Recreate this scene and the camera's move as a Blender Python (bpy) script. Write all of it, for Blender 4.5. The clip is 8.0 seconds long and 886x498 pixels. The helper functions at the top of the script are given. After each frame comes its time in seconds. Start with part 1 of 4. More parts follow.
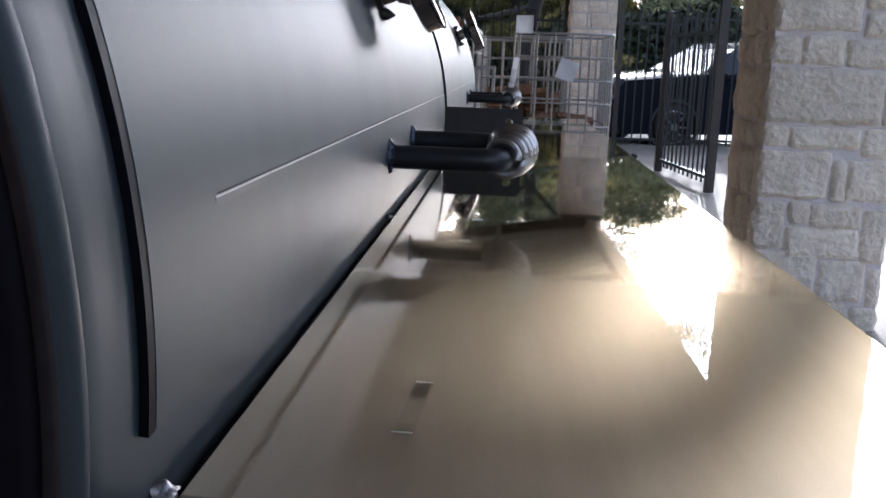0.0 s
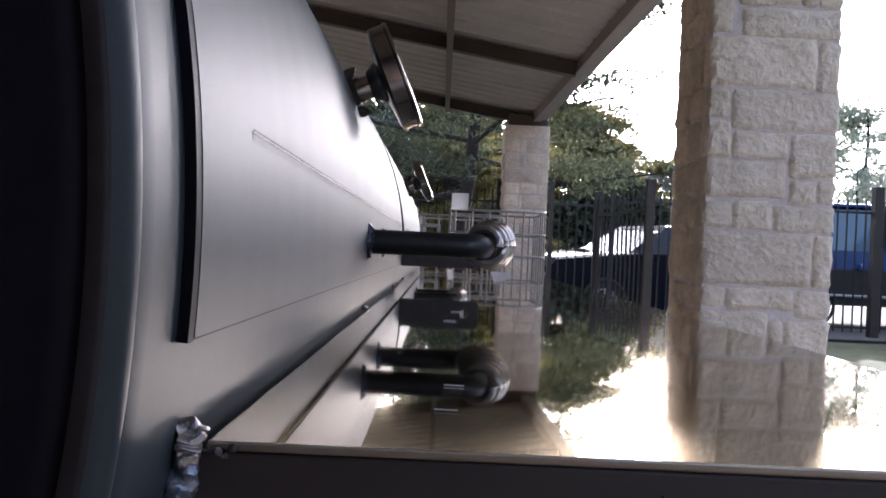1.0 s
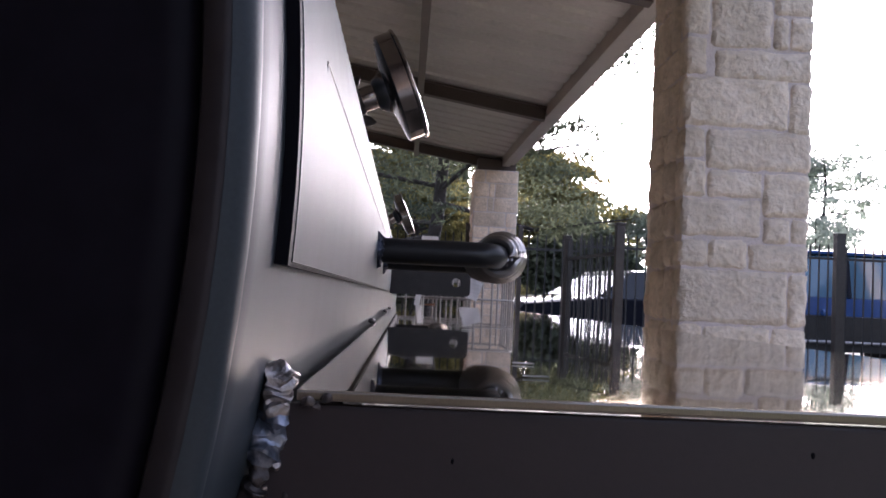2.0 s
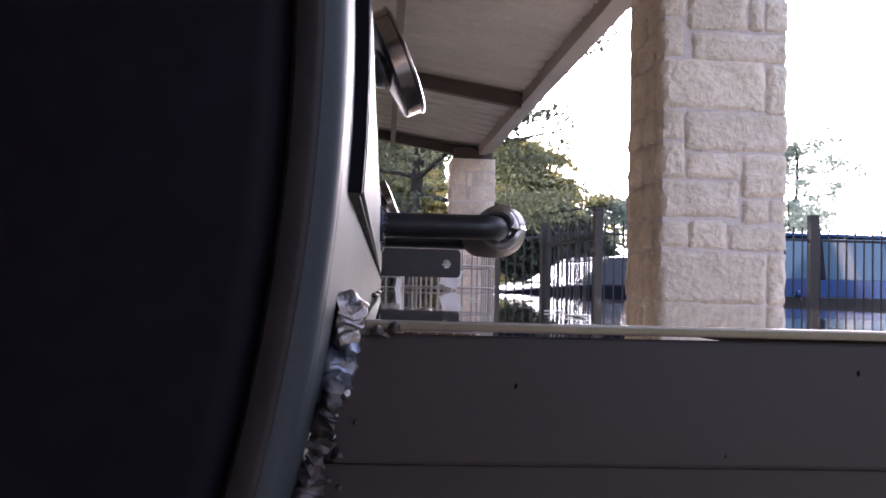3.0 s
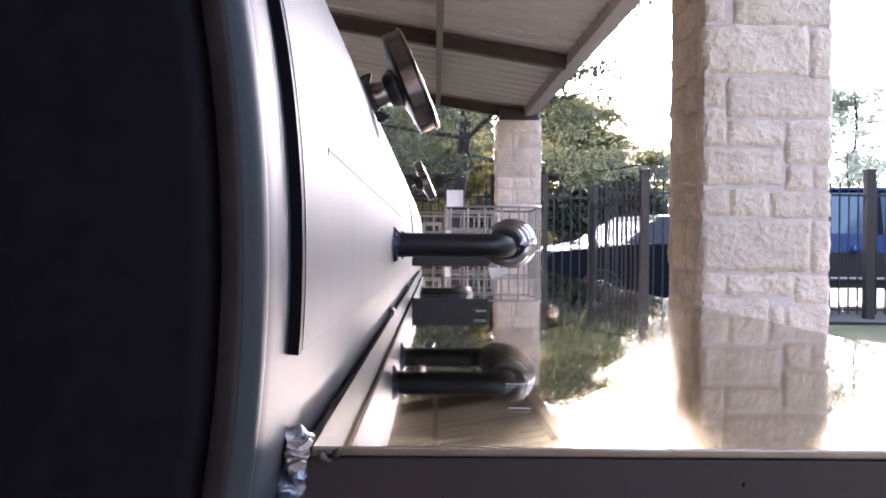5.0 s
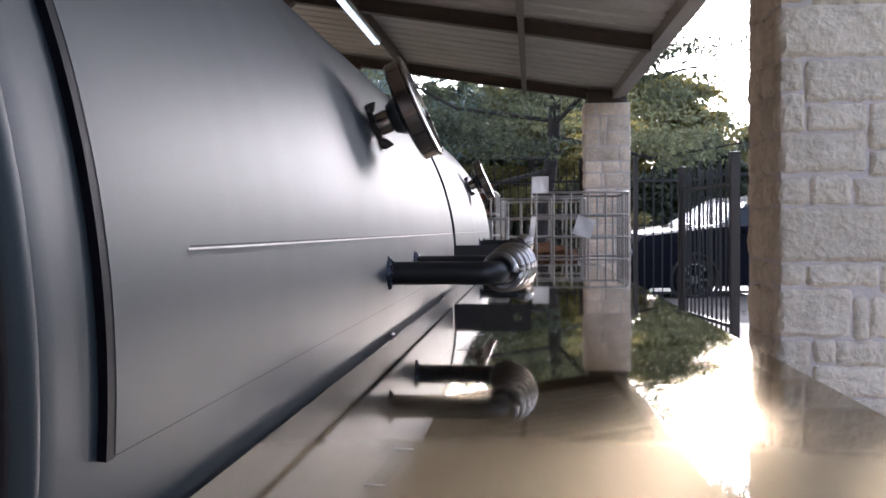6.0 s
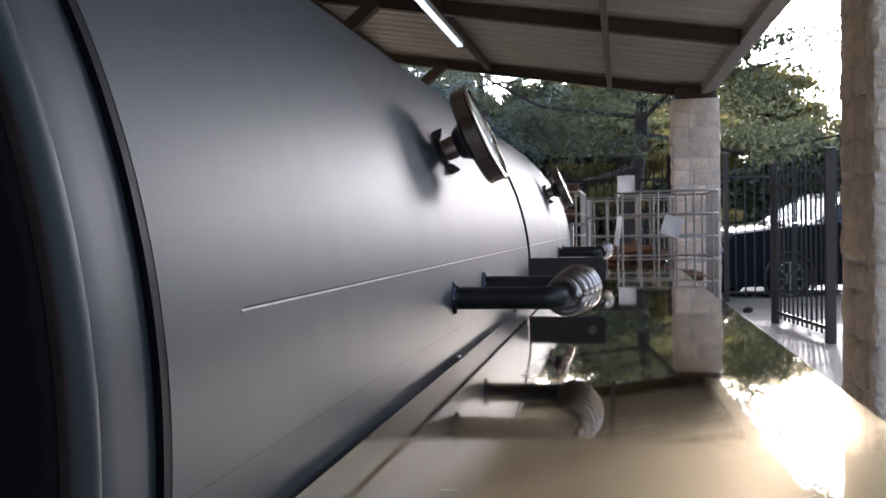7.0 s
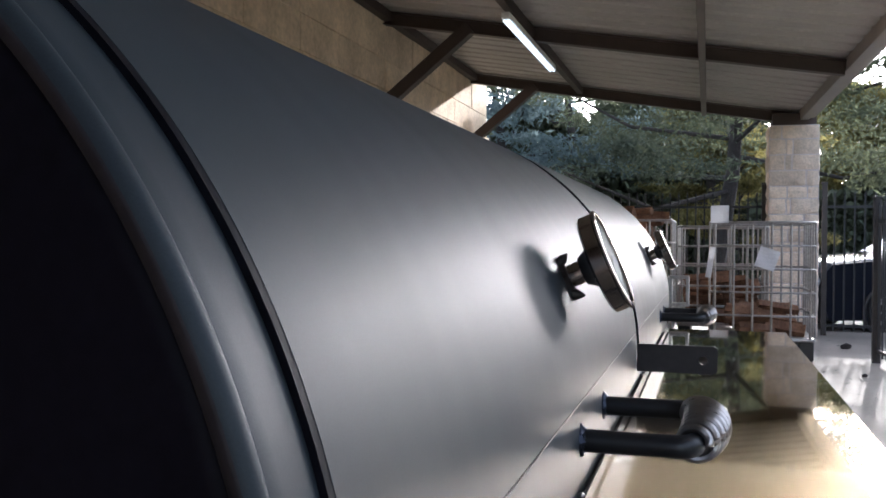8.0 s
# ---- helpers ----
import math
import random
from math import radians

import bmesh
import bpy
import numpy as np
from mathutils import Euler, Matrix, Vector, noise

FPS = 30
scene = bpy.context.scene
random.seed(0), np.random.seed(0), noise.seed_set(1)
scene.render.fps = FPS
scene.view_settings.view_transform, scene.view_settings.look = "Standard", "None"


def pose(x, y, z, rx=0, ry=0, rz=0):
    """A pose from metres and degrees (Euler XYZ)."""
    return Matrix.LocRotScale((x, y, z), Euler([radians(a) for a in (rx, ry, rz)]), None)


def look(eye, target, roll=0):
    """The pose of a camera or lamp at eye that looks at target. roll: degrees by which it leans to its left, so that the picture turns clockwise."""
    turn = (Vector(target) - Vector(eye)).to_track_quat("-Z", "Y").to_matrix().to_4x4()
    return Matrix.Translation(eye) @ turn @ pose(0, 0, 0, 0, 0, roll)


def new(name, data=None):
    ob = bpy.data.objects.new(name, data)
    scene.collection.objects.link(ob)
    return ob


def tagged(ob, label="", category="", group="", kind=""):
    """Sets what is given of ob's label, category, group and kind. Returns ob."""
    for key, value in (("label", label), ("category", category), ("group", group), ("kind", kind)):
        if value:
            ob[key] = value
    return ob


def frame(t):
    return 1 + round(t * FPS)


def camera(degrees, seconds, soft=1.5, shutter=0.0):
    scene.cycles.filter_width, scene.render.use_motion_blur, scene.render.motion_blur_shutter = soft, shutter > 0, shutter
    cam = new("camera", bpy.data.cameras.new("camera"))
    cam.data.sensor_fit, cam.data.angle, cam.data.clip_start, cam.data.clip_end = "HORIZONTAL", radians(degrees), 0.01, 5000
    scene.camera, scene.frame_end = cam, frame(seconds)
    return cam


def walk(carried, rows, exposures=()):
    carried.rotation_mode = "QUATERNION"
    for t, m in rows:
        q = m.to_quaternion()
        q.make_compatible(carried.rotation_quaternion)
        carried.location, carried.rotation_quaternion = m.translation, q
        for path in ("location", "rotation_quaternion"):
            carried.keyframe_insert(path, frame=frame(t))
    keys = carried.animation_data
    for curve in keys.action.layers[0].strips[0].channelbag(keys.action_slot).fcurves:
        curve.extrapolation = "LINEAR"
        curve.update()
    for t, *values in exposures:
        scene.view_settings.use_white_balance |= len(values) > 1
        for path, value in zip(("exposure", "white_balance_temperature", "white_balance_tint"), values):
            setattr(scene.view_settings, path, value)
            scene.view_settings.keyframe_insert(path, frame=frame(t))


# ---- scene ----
cam = camera(53, 8.0, soft=1.7)
walk(cam, [
    (0, look((0.1230, -0.3158, 1.0214), (-0.0102, 1.6368, 0.6094), 1.89)),
    (0.5, look((0.0896, -0.3022, 0.9500), (0.0447, 1.6912, 0.7933), 2.35)),
    (1, look((0.0753, -0.2967, 0.9174), (0.0781, 1.7033, 0.9179), 2.61)),
    (1.5, look((0.0477, -0.2619, 0.8876), (0.0926, 1.7354, 0.9807), 2.81)),
    (1.7, look((0.0389, -0.2554, 0.8827), (0.0983, 1.7407, 0.9921), 3.00)),
    (2.8, look((0.0127, -0.2770, 0.8638), (0.1369, 1.7168, 0.9614), 1.58)),
    (3, look((0.0055, -0.2655, 0.8595), (0.1352, 1.7282, 0.9498), 1.47)),
    (3.5, look((-0.0018, -0.2764, 0.8600), (0.1362, 1.7177, 0.9272), 1.07)),
    (4, look((0.0069, -0.2740, 0.8612), (0.1364, 1.7211, 0.9144), 0.93)),
    (4.5, look((0.0163, -0.2589, 0.8744), (0.1163, 1.7383, 0.9088), 0.91)),
    (4.7, look((0.0254, -0.3005, 0.8935), (0.0946, 1.6983, 0.9104), 0.79)),
    (5.8, look((0.1243, -0.3235, 0.9641), (-0.0242, 1.6706, 0.9246), -0.24)),
    (6, look((0.1533, -0.3318, 0.9690), (-0.0458, 1.6578, 0.9243), -0.42)),
    (6.5, look((0.1735, -0.3467, 0.9799), (-0.1238, 1.6304, 0.9261), -0.73)),
    (7, look((0.1820, -0.3520, 0.9995), (-0.2109, 1.6085, 0.9532), -1.04)),
    (7.5, look((0.1575, -0.3610, 1.0596), (-0.3246, 1.5797, 1.0256), -0.91)),
    (8, look((0.1306, -0.3562, 1.1392), (-0.4407, 1.5603, 1.1188), 0.41)),
], exposures=[(0.0, 1.80, 5230, 14), (0.5, 1.74, 5330, 17), (1.0, 1.84, 5480, 20), (1.5, 1.82, 5600, 23), (3.0, 2.45, 5600, 28), (3.5, 2.93, 5600, 29), (4.0, 3.08, 5600, 29), (4.5, 3.16, 5600, 28), (6.0, 2.08, 5500, 18), (7.0, 1.97, 5500, 16), (7.5, 2.0, 5500, 16), (8.0, 2.14, 5500, 14)])

# ---- world and sun ----
SUN_AZ, SUN_EL = 10.5, 17.0          # degrees right of +y, and up
world = bpy.data.worlds.new("world")
scene.world = world
world.use_nodes = True
wn = world.node_tree.nodes
sky = wn.new("ShaderNodeTexSky")
sky.sky_type = 'NISHITA'
sky.sun_disc = False
sky.sun_elevation = radians(SUN_EL)
sky.sun_rotation = radians(SUN_AZ)
sky.dust_density = 5.0
sky.air_density = 1.0
sky.ozone_density = 1.0
wn["Background"].inputs["Strength"].default_value = 0.15
haze = wn.new("ShaderNodeHueSaturation")
haze.inputs["Saturation"].default_value = 0.45
world.node_tree.links.new(sky.outputs[0], haze.inputs["Color"])
world.node_tree.links.new(haze.outputs[0], wn["Background"].inputs["Color"])
sun = new("sun", bpy.data.lights.new("sun", "SUN"))
sun.data.energy = 3.5
sun.data.angle = radians(0.8)
sun.data.color = (1.0, 0.90, 0.74)
_sd = Vector((math.sin(radians(SUN_AZ)) * math.cos(radians(SUN_EL)), math.cos(radians(SUN_AZ)) * math.cos(radians(SUN_EL)), math.sin(radians(SUN_EL))))
sun.matrix_world = look(_sd * 40, (0, 0, 0))


# ---- materials ----
def material(name, color, rough=0.6, metal=0.0, vary=0.25, scale=8.0, bump=0.0, bump_scale=60.0, stretch=(1, 1, 1), rough_vary=0.1,
             piece=0.0, tint=None, coat=0.0, spec=0.5, transmission=0.0, translucent=0.0, island=0.0, aniso=0.0, coat_rough=0.03, coat_ior=1.5, edge=(1, 1, 1)):
    m = bpy.data.materials.new(name)
    m.use_nodes = True
    n, l = m.node_tree.nodes, m.node_tree.links
    b = n["Principled BSDF"]
    b.inputs["Metallic"].default_value = metal
    b.inputs["Specular Tint"].default_value = (*edge, 1)
    b.inputs["Coat Weight"].default_value = coat
    b.inputs["Coat Roughness"].default_value = coat_rough
    b.inputs["Coat IOR"].default_value = coat_ior
    b.inputs["Specular IOR Level"].default_value = spec
    b.inputs["Transmission Weight"].default_value = transmission
    b.inputs["Anisotropic"].default_value = aniso
    tc = n.new("ShaderNodeTexCoord")
    mp = n.new("ShaderNodeMapping")
    mp.inputs["Scale"].default_value = stretch
    l.new(tc.outputs["Object"], mp.inputs["Vector"])
    big = n.new("ShaderNodeTexNoise")
    big.inputs["Scale"].default_value = scale
    big.inputs["Detail"].default_value = 6
    l.new(mp.outputs[0], big.inputs["Vector"])
    fine = n.new("ShaderNodeTexNoise")
    fine.inputs["Scale"].default_value = bump_scale
    fine.inputs["Detail"].default_value = 4
    l.new(mp.outputs[0], fine.inputs["Vector"])
    mixn = n.new("ShaderNodeMath")
    mixn.operation = 'ADD'
    l.new(big.outputs["Fac"], mixn.inputs[0])
    l.new(fine.outputs["Fac"], mixn.inputs[1])
    ramp = n.new("ShaderNodeMapRange")
    ramp.inputs["From Min"].default_value, ramp.inputs["From Max"].default_value = 0.7, 1.3
    ramp.inputs["To Min"].default_value, ramp.inputs["To Max"].default_value = 1 - vary, 1 + vary
    l.new(mixn.outputs[0], ramp.inputs["Value"])
    val = ramp.outputs[0]
    if piece or island:
        src = n.new("ShaderNodeObjectInfo").outputs["Random"] if piece else n.new("ShaderNodeNewGeometry").outputs["Random Per Island"]
        pr = n.new("ShaderNodeMapRange")
        k = piece or island
        pr.inputs["To Min"].default_value, pr.inputs["To Max"].default_value = 1 - k, 1 + k
        l.new(src, pr.inputs["Value"])
        mul = n.new("ShaderNodeMath")
        mul.operation = 'MULTIPLY'
        l.new(val, mul.inputs[0])
        l.new(pr.outputs[0], mul.inputs[1])
        val = mul.outputs[0]
    sc = n.new("ShaderNodeMix")
    sc.data_type = 'RGBA'
    sc.inputs["A"].default_value = (*color, 1)
    sc.inputs["B"].default_value = (*(tint or color), 1)
    l.new(big.outputs["Fac"], sc.inputs["Factor"])
    vm = n.new("ShaderNodeVectorMath")
    vm.operation = 'SCALE'
    l.new(sc.outputs["Result"], vm.inputs[0])
    l.new(val, vm.inputs["Scale"])
    l.new(vm.outputs[0], b.inputs["Base Color"])
    rr = n.new("ShaderNodeMapRange")
    rr.inputs["To Min"].default_value, rr.inputs["To Max"].default_value = max(rough - rough_vary, 0.02), min(rough + rough_vary, 1)
    l.new(fine.outputs["Fac"], rr.inputs["Value"])
    l.new(rr.outputs[0], b.inputs["Roughness"])
    if bump:
        bp = n.new("ShaderNodeBump")
        bp.inputs["Strength"].default_value = 1.0
        bp.inputs["Distance"].default_value = bump
        l.new(fine.outputs["Fac"], bp.inputs["Height"])
        l.new(bp.outputs[0], b.inputs["Normal"])
    if translucent:
        tr = n.new("ShaderNodeBsdfTranslucent")
        l.new(vm.outputs[0], tr.inputs["Color"])
        mx = n.new("ShaderNodeMixShader")
        mx.inputs[0].default_value = translucent
        l.new(b.outputs[0], mx.inputs[1])
        l.new(tr.outputs[0], mx.inputs[2])
        l.new(mx.outputs[0], n["Material Output"].inputs["Surface"])
    return m


M_BARREL = material("satin_grey_steel", (0.021, 0.029, 0.036), 0.52, 0.0, 0.14, 3.0, 0.00003, 900, rough_vary=0.03, spec=0.31)
# faint streaks round the barrel from the paint roller
_n, _l = M_BARREL.node_tree.nodes, M_BARREL.node_tree.links
_tc = _n.new("ShaderNodeTexCoord")
_mp = _n.new("ShaderNodeMapping")
_mp.inputs["Scale"].default_value = (1.0, 7.0, 0.8)
_l.new(_tc.outputs["Object"], _mp.inputs["Vector"])
_ns = _n.new("ShaderNodeTexNoise")
_ns.inputs["Scale"].default_value = 2.2
_ns.inputs["Detail"].default_value = 5
_l.new(_mp.outputs[0], _ns.inputs["Vector"])
_mr = _n.new("ShaderNodeMapRange")
_mr.inputs["From Min"].default_value, _mr.inputs["From Max"].default_value = 0.3, 0.7
_mr.inputs["To Min"].default_value, _mr.inputs["To Max"].default_value = 0.46, 0.492
_l.new(_ns.outputs["Fac"], _mr.inputs["Value"])
_l.new(_mr.outputs[0], _n["Principled BSDF"].inputs["Roughness"])
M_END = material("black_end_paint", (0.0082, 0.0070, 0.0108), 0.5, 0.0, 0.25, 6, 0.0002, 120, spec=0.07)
M_PIPEEDGE = material("dark_pipe_edge", (0.029, 0.024, 0.026), 0.5, 0.0, 0.25, 14, 0.0002, 160, spec=0.2)
# black of bars, specks and chips, and of shade filled into gaps
M_STRIP = material("black_bar_and_shade", (0.005, 0.005, 0.008), 0.5, 0.0, 0.3, 30, spec=0.08)
M_SHELF = material("polished_bare_steel", (0.25, 0.220, 0.182), 0.325, 1.0, 0.14, 5.0, 0.0, 420, stretch=(9, 1, 1), rough_vary=0.06, aniso=0.94, coat=0.75, coat_rough=0.015, coat_ior=1.6, edge=(0.68, 0.60, 0.48))
# brushed steel: sharper reflections at a flat angle
_n, _l = M_SHELF.node_tree.nodes, M_SHELF.node_tree.links
_lw = _n.new("ShaderNodeLayerWeight")
_lw.inputs["Blend"].default_value = 0.5
_mr = _n.new("ShaderNodeMapRange")
_mr.inputs["From Min"].default_value, _mr.inputs["From Max"].default_value = 0.74, 0.84
_mr.inputs["To Min"].default_value, _mr.inputs["To Max"].default_value = 1.0, 0.22
_mr.interpolation_type = 'SMOOTHSTEP'
_l.new(_lw.outputs["Facing"], _mr.inputs["Value"])
_mu = _n.new("ShaderNodeMath")
_mu.operation = 'MULTIPLY'
_b = _n["Principled BSDF"]
_l.new(_b.inputs["Roughness"].links[0].from_socket, _mu.inputs[0])
_l.new(_mr.outputs[0], _mu.inputs[1])
_l.new(_mu.outputs[0], _b.inputs["Roughness"])
# the brushing runs along the shelf, so highlights spread across it
_cx = _n.new("ShaderNodeCombineXYZ")
_cx.inputs["X"].default_value = 1.0
_l.new(_cx.outputs[0], _b.inputs["Tangent"])
M_APRON = material("dark_grey_primer", (0.027, 0.0185, 0.020), 0.5, 0.0, 0.15, 12, 0.0001, 300)
M_HANDLE = material("black_handle_rod", (0.016, 0.016, 0.018), 0.38, 0.0, 0.2, 40)
M_SPRING = material("bright_coil_steel", (0.40, 0.37, 0.35), 0.30, 1.0, 0.1, 60, rough_vary=0.08)
M_BRACKET = material("brown_black_plate", (0.04, 0.033, 0.031), 0.5, 0.0, 0.2, 40)
M_WELD = material("heat_tinted_weld", (0.34, 0.36, 0.42), 0.35, 0.9, 0.45, 120, 0.0012, 260, tint=(0.30, 0.22, 0.15), rough_vary=0.15)
M_WELDDARK = material("dark_weld", (0.050, 0.044, 0.046), 0.45, 0.5, 0.5, 90, 0.0008, 300, tint=(0.085, 0.07, 0.065), rough_vary=0.15)
M_HEATBLUE = material("heat_blued_weld", (0.20, 0.27, 0.40), 0.36, 0.85, 0.4, 150, 0.0008, 300, tint=(0.24, 0.23, 0.24))
M_CHROME = material("brushed_stainless", (0.38, 0.34, 0.315), 0.17, 1.0, 0.08, 90, rough_vary=0.08)
M_DIAL = material("glazed_pale_dial", (0.42, 0.42, 0.40), 0.5, 0, 0.03, coat=1.0)
M_BLACK = material("black_paint", (0.02, 0.02, 0.02), 0.45)
M_DECK = material("roof_underside_metal", (0.41, 0.395, 0.375), 0.5, 0.0, 0.12, 2, 0.0005, 30)
M_BEAM = material("brown_painted_steel", (0.055, 0.038, 0.032), 0.55, 0, 0.2, 5, 0.0004, 80)
M_PURLIN = material("taupe_purlin", (0.13, 0.11, 0.10), 0.55, 0, 0.15, 6, 0.0004, 80)
M_EAVE = material("taupe_eave_beam", (0.30, 0.27, 0.25), 0.5, 0, 0.12, 3)
M_STONE = material("limestone_block", (0.80, 0.69, 0.54), 0.9, 0, 0.16, 7, 0.016, 40, piece=0.10, tint=(0.78, 0.70, 0.62))
M_STONE_WARM = material("cream_limestone_block", (0.82, 0.70, 0.56), 0.9, 0, 0.2, 9, 0.012, 40, piece=0.2, tint=(0.76, 0.63, 0.52))
M_MORTAR = material("mortar", (0.72, 0.65, 0.63), 0.95, 0, 0.12, 20, 0.003, 150)
M_WALLSTONE = material("wall_limestone", (0.68, 0.52, 0.35), 0.9, 0, 0.2, 3, 0.006, 25, tint=(0.72, 0.59, 0.43), piece=0.06)
M_DARKWALL = material("dark_brown_blocker", (0.13, 0.10, 0.085), 0.8, 0, 0.2, 3, 0.001, 60)
M_PLASTER = material("tan_plaster", (0.40, 0.35, 0.29), 0.9, 0, 0.12, 3, 0.001, 60)
M_GROUND = material("concrete_slab", (0.235, 0.205, 0.175), 0.85, 0, 0.25, 1.2, 0.002, 60)
M_GRASS = material("grass_ground", (0.10, 0.115, 0.05), 0.9, 0, 0.35, 2, 0.01, 20)
M_ASPH = material("asphalt", (0.055, 0.055, 0.056), 0.85, 0, 0.2, 4, 0.003, 120)
M_IRON = material("black_iron", (0.016, 0.016, 0.018), 0.5, 0, 0.2, 20)
M_POST = material("dark_bronze_post", (0.035, 0.03, 0.028), 0.55, 0, 0.2, 20)
M_CAGE = material("galvanised_tube", (0.42, 0.40, 0.38), 0.42, 0.8, 0.2, 30)
M_WOOD = material("split_firewood", (0.13, 0.06, 0.035), 0.85, 0, 0.4, 12, 0.004, 60, stretch=(1, 0.2, 1), tint=(0.24, 0.13, 0.07))
M_PAPER = material("white_paper", (0.8, 0.8, 0.82), 0.7, 0, 0.04, translucent=0.35)
M_BARK = material("pine_bark", (0.034, 0.028, 0.026), 0.95, 0, 0.35, 8, 0.02, 20)
M_LEAF = material("pine_needles", (0.27, 0.225, 0.075), 0.75, 0, 0.4, 0.6, translucent=0.58, island=0.35, tint=(0.125, 0.120, 0.045))
M_LEAF_DARK = material("oak_leaves", (0.055, 0.082, 0.066), 0.75, 0, 0.4, 0.5, translucent=0.36, island=0.3, tint=(0.105, 0.105, 0.048))
# air haze over the far trees is put into this bluer leaf colour
M_LEAF_HAZE = material("far_leaves_air_haze", (0.21, 0.27, 0.30), 0.85, 0, 0.2, 0.4, translucent=0.45, island=0.2, tint=(0.15, 0.20, 0.19))
M_WELDBLUE = material("blue_tinted_weld", (0.06, 0.075, 0.11), 0.35, 0.8, 0.4, 150, 0.0008, 300, tint=(0.05, 0.05, 0.06))
# leaf colour lightened to carry the haze of the distance
M_LEAF_FAR = material("haze_paled_far_leaves", (0.36, 0.40, 0.34), 0.8, 0, 0.2, 0.5, translucent=0.5, island=0.3, tint=(0.30, 0.34, 0.27))
M_CARBLUE = material("blue_car_paint", (0.02, 0.07, 0.24), 0.22, 0.3, 0.05, 2, coat=1.0, rough_vary=0.02)
# one paint in two copies: dark dull flanks, brighter glossy hood for its glare
M_CARDARK = material("dark_blue_car_paint", (0.003, 0.0045, 0.012), 0.45, 0.0, 0.05, 2, coat=0.06, rough_vary=0.02, spec=0.15)
M_HOOD = material("hood_paint_lit_copy", (0.01, 0.016, 0.04), 0.20, 0.0, 0.05, 2, coat=1.0, rough_vary=0.02)
M_EDGE = material("worn_bare_edge", (0.22, 0.22, 0.22), 0.42, 0.8, 0.3, 40)
# blue base colour holds the sky's reflection in the glass
M_CARGLASS = material("sky_blue_car_glass", (0.05, 0.12, 0.19), 0.08, 0, 0.05, rough_vary=0.02, spec=0.9)
M_DARKGLASS = material("dark_car_glass", (0.008, 0.012, 0.02), 0.08, 0, 0.05, rough_vary=0.02, spec=0.5)
# silver colour imitates the glare on the dark car's windscreen
M_GLARE = material("glare_bright_windscreen", (0.85, 0.86, 0.88), 0.22, 0.9, 0.05)
M_TYRE = material("tyre_rubber", (0.015, 0.015, 0.015), 0.8)
M_RIM = material("alloy_rim", (0.5, 0.5, 0.52), 0.3, 1.0)
M_LAMPWHITE = material("white_enamel", (0.75, 0.75, 0.73), 0.45)
M_TAPE = material("clear_tape", (0.9, 0.9, 0.88), 0.08, 0, 0.02, transmission=0.97, rough_vary=0.03, spec=0.12)
M_TAPE.node_tree.nodes["Principled BSDF"].inputs["Alpha"].default_value = 0.05
M_TAPE_END = material("torn_tape_edge", (0.75, 0.74, 0.7), 0.4)

M_TUBE = material("glowing_tube", (0.8, 0.8, 0.8), 0.4)
M_TUBE.node_tree.nodes["Principled BSDF"].inputs["Emission Color"].default_value = (0.85, 0.95, 1.0, 1)
M_TUBE.node_tree.nodes["Principled BSDF"].inputs["Emission Strength"].default_value = 0.4


# ---- mesh helpers ----
def box(bm, c, s, rot=None, bevel=0.0):
    m = Matrix.Translation(c) @ (rot or Matrix()) @ Matrix.Diagonal((*s, 1))
    vs = bmesh.ops.create_cube(bm, size=1.0, matrix=m)["verts"]
    if bevel:
        es = list({e for v in vs for e in v.link_edges})
        bmesh.ops.bevel(bm, geom=es, offset=bevel, segments=2, affect='EDGES', profile=0.6)


def rod(bm, a, b, r, seg=12, r2=None, caps=True):
    a, b = Vector(a), Vector(b)
    d = b - a
    m = Matrix.Translation((a + b) / 2) @ d.to_track_quat("Z", "Y").to_matrix().to_4x4()
    bmesh.ops.create_cone(bm, cap_ends=caps, segments=seg, radius1=r, radius2=r if r2 is None else r2, depth=d.length, matrix=m)


def tube(bm, pts, r, seg=10, closed=False):
    pts = [Vector(p) for p in pts]
    rings, up = [], Vector((0, 0, 1))
    n = len(pts)
    for i, p in enumerate(pts):
        d = (pts[(i + 1) % n] - pts[i - 1]) if closed else (pts[min(i + 1, n - 1)] - pts[max(i - 1, 0)])
        d.normalize()
        s = d.cross(up)
        s = (s if s.length > 1e-3 else d.cross(Vector((1, 0, 0)))).normalized()
        if rings and s.dot(last) < 0:
            s = -s
        last = s
        u = s.cross(d)
        rings.append([bm.verts.new(p + r * (math.cos(2 * math.pi * k / seg) * s + math.sin(2 * math.pi * k / seg) * u)) for k in range(seg)])
    for i in range(n if closed else n - 1):
        a, b = rings[i], rings[(i + 1) % n]
        for k in range(seg):
            bm.faces.new((a[k], a[(k + 1) % seg], b[(k + 1) % seg], b[k]))
    if not closed:
        bm.faces.new(rings[0])
        bm.faces.new(rings[-1][::-1])


def lathe(bm, prof, m, seg=32, near_cap=True):
    """prof: rows of (radius, height along z)."""
    rings = []
    for r, h in prof:
        rings.append([bm.verts.new(m @ Vector((r * math.cos(2 * math.pi * k / seg), r * math.sin(2 * math.pi * k / seg), h))) for k in range(seg)])
    for a, b in zip(rings, rings[1:]):
        for k in range(seg):
            bm.faces.new((a[k], a[(k + 1) % seg], b[(k + 1) % seg], b[k]))
    if near_cap:
        bm.faces.new(rings[0][::-1])
    bm.faces.new(rings[-1])


